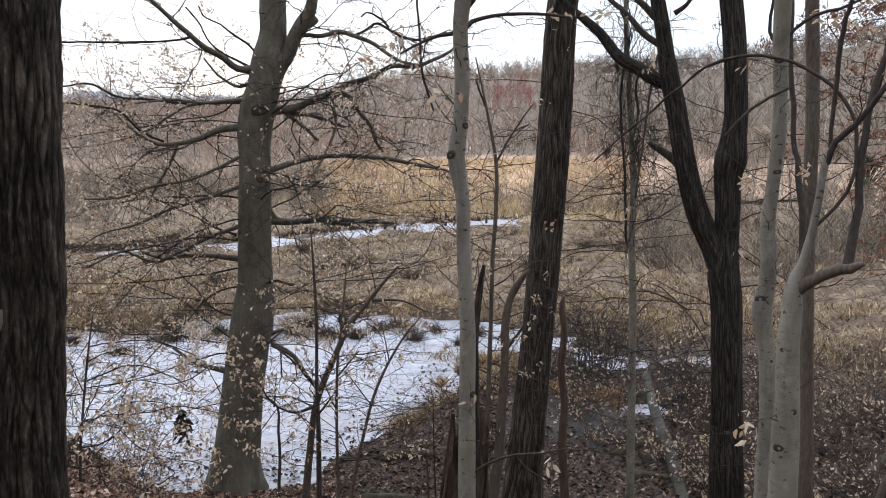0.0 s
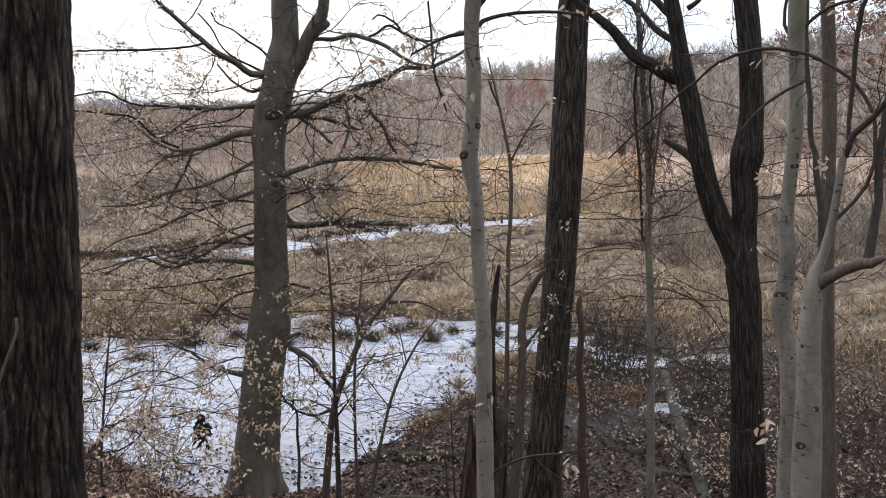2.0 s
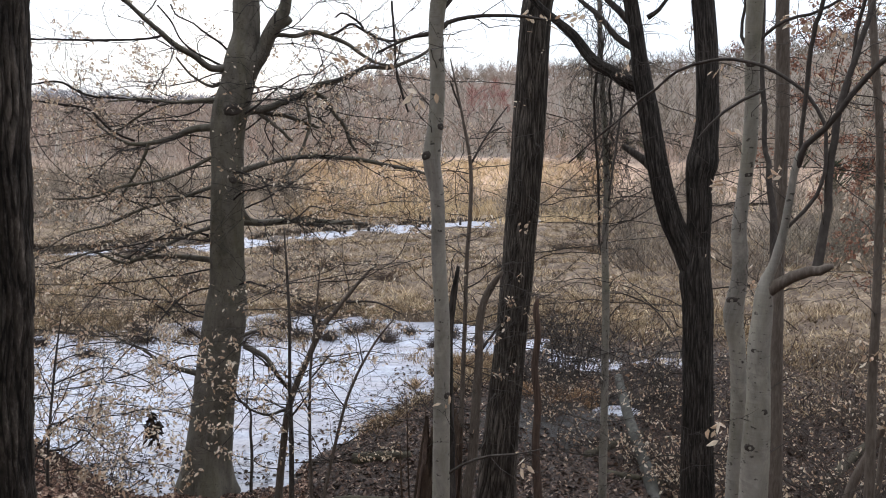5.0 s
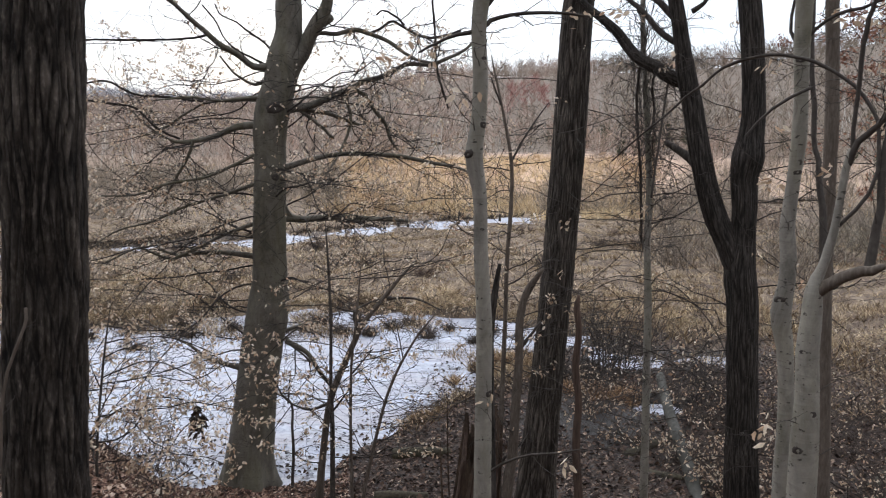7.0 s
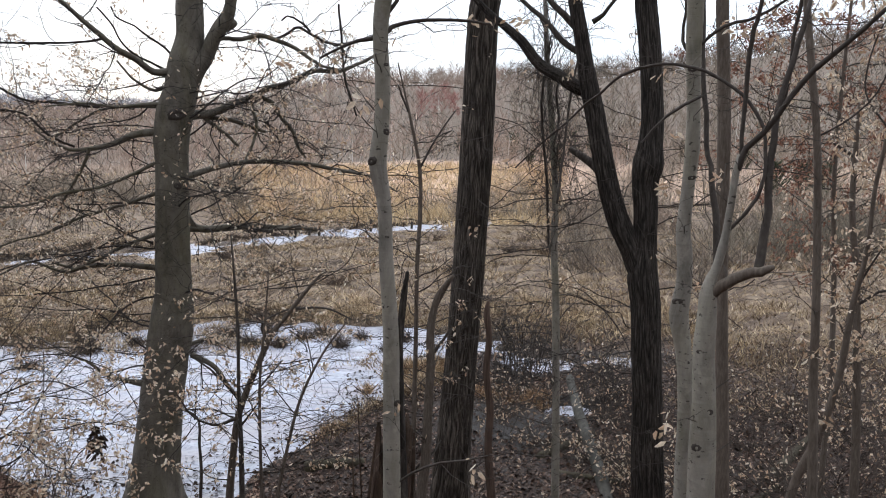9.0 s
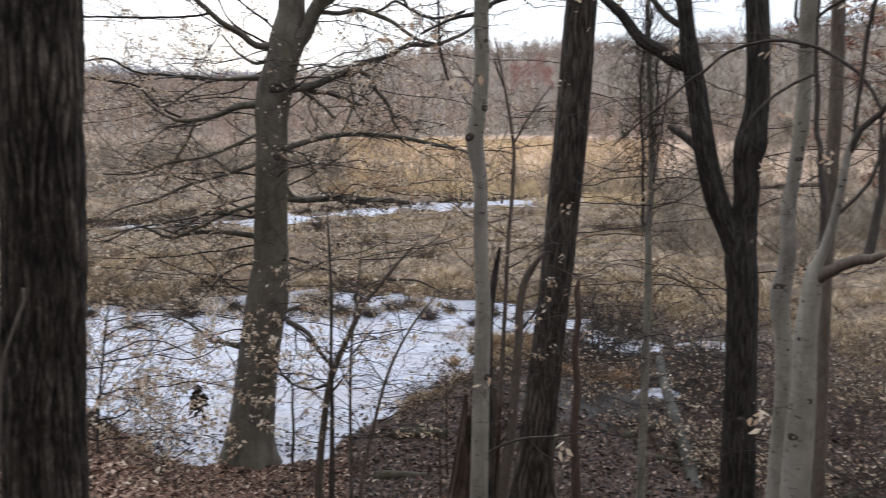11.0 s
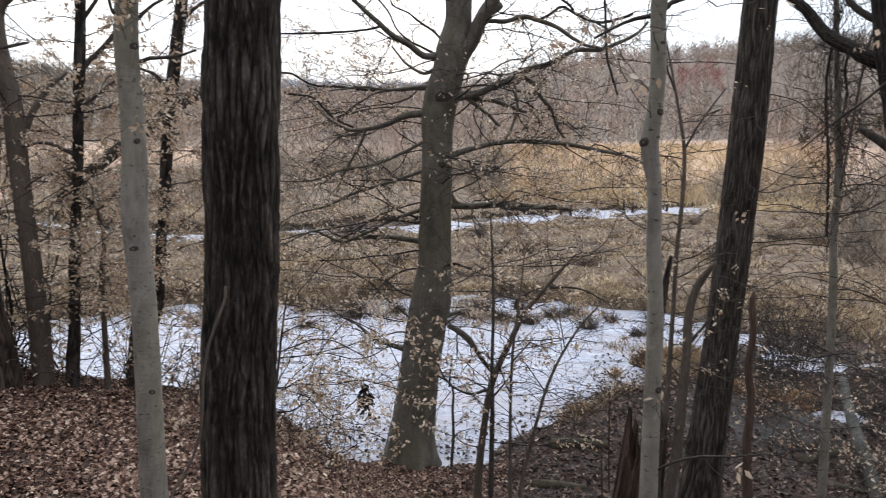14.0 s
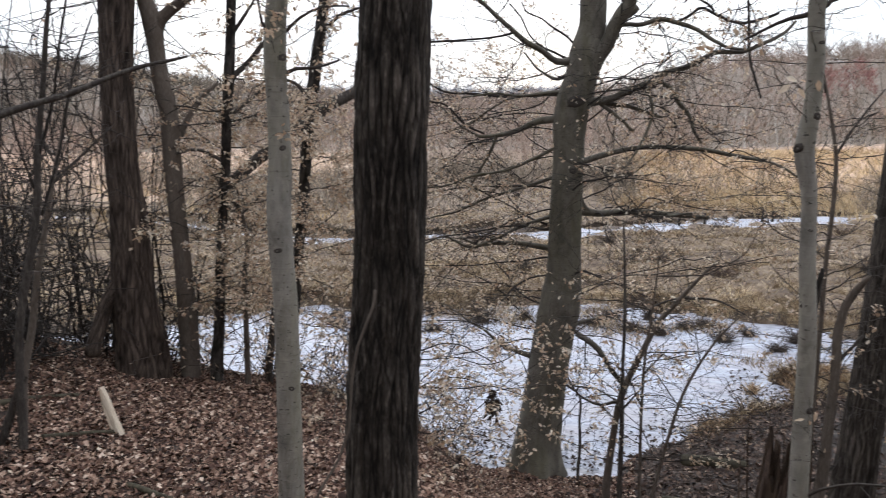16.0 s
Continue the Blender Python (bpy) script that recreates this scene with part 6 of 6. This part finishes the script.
def thicket(kind, label, x, y, tall, wide, stems, material, seed, leaf=0.0, thick=0.01, droop=0.45, curl=0.022):
    """A bush of arching stems from one base, with twigs."""
    z0 = max(ground_at(x, y), -0.02)
    ob = tagged(new(kind), label, "shrub", {"sedge_hummock": "hummocks in the ice", "marsh_shrub": "shrubs in the marsh", "beech_shrub": "beech shrubs on the flat", "tangled_bush": "bushes by the puddles"}.get(kind, "clumps on the bank"))
    ob.location = (x, y, z0)
    r = np.random.default_rng(seed)
    b, spots = Buf(), []
    for _ in range(int(stems)):
        a, L, up = r.uniform(0, math.tau), r.uniform(0.4, 1.1), r.uniform(0.15, 1.4)
        s = np.linspace(0, 1, 8)[:, None]
        way = np.array([math.cos(a) * wide, math.sin(a) * wide, tall * up])
        foot = r.normal(0, 0.22, 3) * np.array([wide, wide, 0])
        line = foot + way * L * s + r.normal(0, 0.4, 3) * wide * s ** 2 - np.array([0, 0, 1]) * tall * up * droop * L * s ** 2 + np.cumsum(r.normal(0, curl * tall, (8, 3)), axis=0)
        line[:, 2] = np.maximum(line[:, 2], -0.05)
        b.tube(line, np.linspace(thick, thick * 0.35, 8), 4, cap=False)
        for _ in range(6):
            k = r.integers(2, 8)
            way = r.normal(0, 1, 3) * np.array([1, 1, 0.6])
            tw = line[k] + way * np.linspace(0, 0.28 * tall * r.uniform(0.3, 1), 5)[:, None] / (np.linalg.norm(way) + 0.3) + np.cumsum(r.normal(0, 0.015, (5, 3)), axis=0)
            b.tube(tw, np.linspace(thick * 0.5, thick * 0.28, 5), 3, cap=False)
            if leaf:
                spots += [q for q in tw if r.random() < leaf]
    branchwork = part("branchwork", b.mesh("branchwork", material), ob, kind="stuff")
    if spots:
        lb = Buf()
        v, f = leaf_cloud(np.array(spots), 0.078, r)
        lb.add(v, f.reshape(-1, 4))
        part("foliage", lb.mesh("foliage", DRY_LEAF, False), branchwork, "clinging dry tan leaves", "stuff")


for i, (x, y, h_, w_, n_) in enumerate(((3.9, 20.6, 3.1, 0.9, 30), (3.5, 20.0, 2.5, 0.8, 26), (4.4, 20.6, 2.8, 0.9, 28), (5.4, 17.6, 1.5, 1.2, 34), (6.4, 19.6, 1.6, 1.2, 34), (2.9, 20.0, 0.9, 0.9, 20), (3.4, 19.2, 2.2, 0.6, 26))):
    thicket("tangled_bush", "dark tangled bare bush beside the puddles", x, y, h_, w_, int(n_ * 0.75), TWIG_DARK if i % 2 else TWIG, 40 + i, 0.08, 0.015, 0.4, 0.07)
for i, (x, y, h_, w_, l_) in enumerate(((4.9, 13.6, 1.3, 0.8, 0.7), (4.7, 13.0, 1.0, 0.6, 0.7), (4.3, 14.6, 1.0, 0.8, 0.5), (3.6, 15.6, 0.9, 1.0, 0.35), (5.4, 14.4, 1.3, 1.1, 0.45), (6.2, 9.6, 1.5, 1.0, 0.4), (7.4, 9.4, 1.9, 1.1, 0.45), (5.6, 12.4, 1.1, 0.9, 0.6), (-0.2, 18.2, 0.6, 0.9, 0.4), (3.3, 18.9, 0.6, 1.0, 0.3), (6.9, 11.0, 1.6, 1.2, 0.5), (8.2, 12.6, 1.8, 1.3, 0.5),
                                         (-5.3, 12.6, 1.4, 1.0, 0.5), (-6.6, 11.6, 1.5, 1.0, 0.6), (-8.4, 11.2, 1.6, 1.1, 0.6), (7.6, 15.5, 1.6, 1.4, 0.4), (3.0, 17.4, 0.8, 1.0, 0.35), (3.5, 18.4, 0.8, 1.1, 0.35), (5.3, 16.6, 1.6, 1.1, 0.6), (6.0, 18.4, 1.7, 1.2, 0.5), (1.4, 18.8, 0.6, 1.0, 0.3), (9.6, 15.2, 1.8, 1.4, 0.5), (7.2, 13.0, 1.6, 1.2, 0.5))):
    thicket("beech_shrub", "low beech shrub holding dry tan leaves", x, y, h_, w_, 36, BUSH_TWIG, 60 + i, l_ * (0.35 if x > 5.2 or -5.6 < x < 0 else 0.65))
for i, (x, y) in enumerate(((-0.2, 26.1), (-3.8, 25.5), (-2.8, 25.2), (-9.6, 23.2), (-5.6, 24.6), (-11.6, 24.4), (-1.6, 26.9), (-7.4, 25.8), (-8.6, 24.9), (-6.5, 26.6), (-4.6, 26.9), (-0.9, 25.0), (-2.2, 26.3), (-10.6, 25.4), (1.1, 25.6), (0.6, 24.4), (-12.8, 22.8), (-3.4, 27.3), (-5.0, 25.9), (-13.6, 24.0), (-9.2, 26.2))):
    thicket("sedge_hummock", "brown sedge hummock standing in the ice", x, y, 0.36 + 0.2 * math.sin(i * 2.1) ** 2, 0.26 + 0.14 * math.sin(i * 1.3) ** 2, 105, BUSH_TWIG, 80 + i, 0.0, 0.0095)

for i, (x, y, h_, w_, n_) in enumerate(((-9.4, 8.0, 5.5, 0.7, 11), (-10.4, 8.3, 6.5, 0.8, 12), (-8.9, 6.9, 5.0, 0.7, 10), (-11.0, 9.4, 6.0, 0.8, 11), (-9.8, 7.2, 3.4, 1.0, 14), (-9.6, 9.2, 7.5, 0.7, 12), (-8.8, 9.9, 7.0, 0.6, 10), (-10.4, 9.9, 7.5, 0.8, 12))):
    thicket("brush_clump", "clump of thin dark bare stems on the bank", x, y, h_, w_, n_ * 1.8, TWIG_DARK, 140 + i, 0.01, 0.018, 0.2)
for i, (x, y, h_, w_, n_) in enumerate(((-7.3, 10.6, 2.6, 1.0, 18), (-8.3, 10.0, 2.8, 1.0, 18), (-6.7, 11.2, 2.4, 0.9, 16), (-9.3, 9.3, 2.6, 1.0, 14), (-5.5, 11.8, 2.0, 0.9, 14), (-4.9, 9.0, 2.2, 1.0, 11), (-4.2, 10.2, 1.9, 1.0, 9))):
    thicket("beech_shrub", "slender beech brush with dry tan leaves on the bank edge", x, y, h_, w_, n_, BUSH_TWIG, 180 + i, 0.45 if x < -5.6 else 0.18, 0.009, 0.35, 0.04)
for i, (x, y, h_, w_) in enumerate(((9.4, 13.2, 3.4, 1.2), (8.3, 10.6, 3.0, 1.0), (10.8, 15.6, 3.8, 1.4), (9.2, 16.8, 3.2, 1.3), (7.6, 17.4, 2.4, 1.3))):
    thicket("beech_shrub", "tall beech brush hung with dry tan leaves", x, y, h_, w_, 22, BUSH_TWIG, 160 + i, 0.35, 0.011)

r_ = np.random.default_rng(23)
for i, (x, y) in enumerate([(-4.3, 38.2)] + fan(r_, 26, -50, 38, 31, 58).tolist()):
    if stream_depth(x, y) < -1.5:
        s_ = r_.uniform(0.5, 1.1)
        thicket("marsh_shrub", "low russet-brown twiggy shrub in the marsh grass", x, y, 1.0 * s_, 1.1 * s_, 55, BARK_RED if i % 2 else BUSH_TWIG, 100 + i, 0.0, 0.014)


# a short dark tapered upright set in the stream
def dark_post(x, y, tall):
    ob = tagged(new("dark_stub"), "short dark upright in the frozen stream", "stump", "stubs in the stream")
    ob.location = (x, y, -0.3)
    buf = Buf()
    buf.tube(np.array([[0, 0, 0], [0.02, 0, tall * 0.5], [0.05, 0.02, tall + 0.3]]), [0.13, 0.11, 0.07], 7)
    part("trunk", buf.mesh("trunk", TWIG_DARK), ob)


for x, y, tall in ((-5.4, 59.6, 0.9), (-4.4, 60.3, 0.7), (-3.7, 60.8, 0.8), (0.2, 64.2, 1.0), (0.9, 64.6, 0.8), (3.6, 66.5, 0.6)):
    dark_post(x, y, tall)
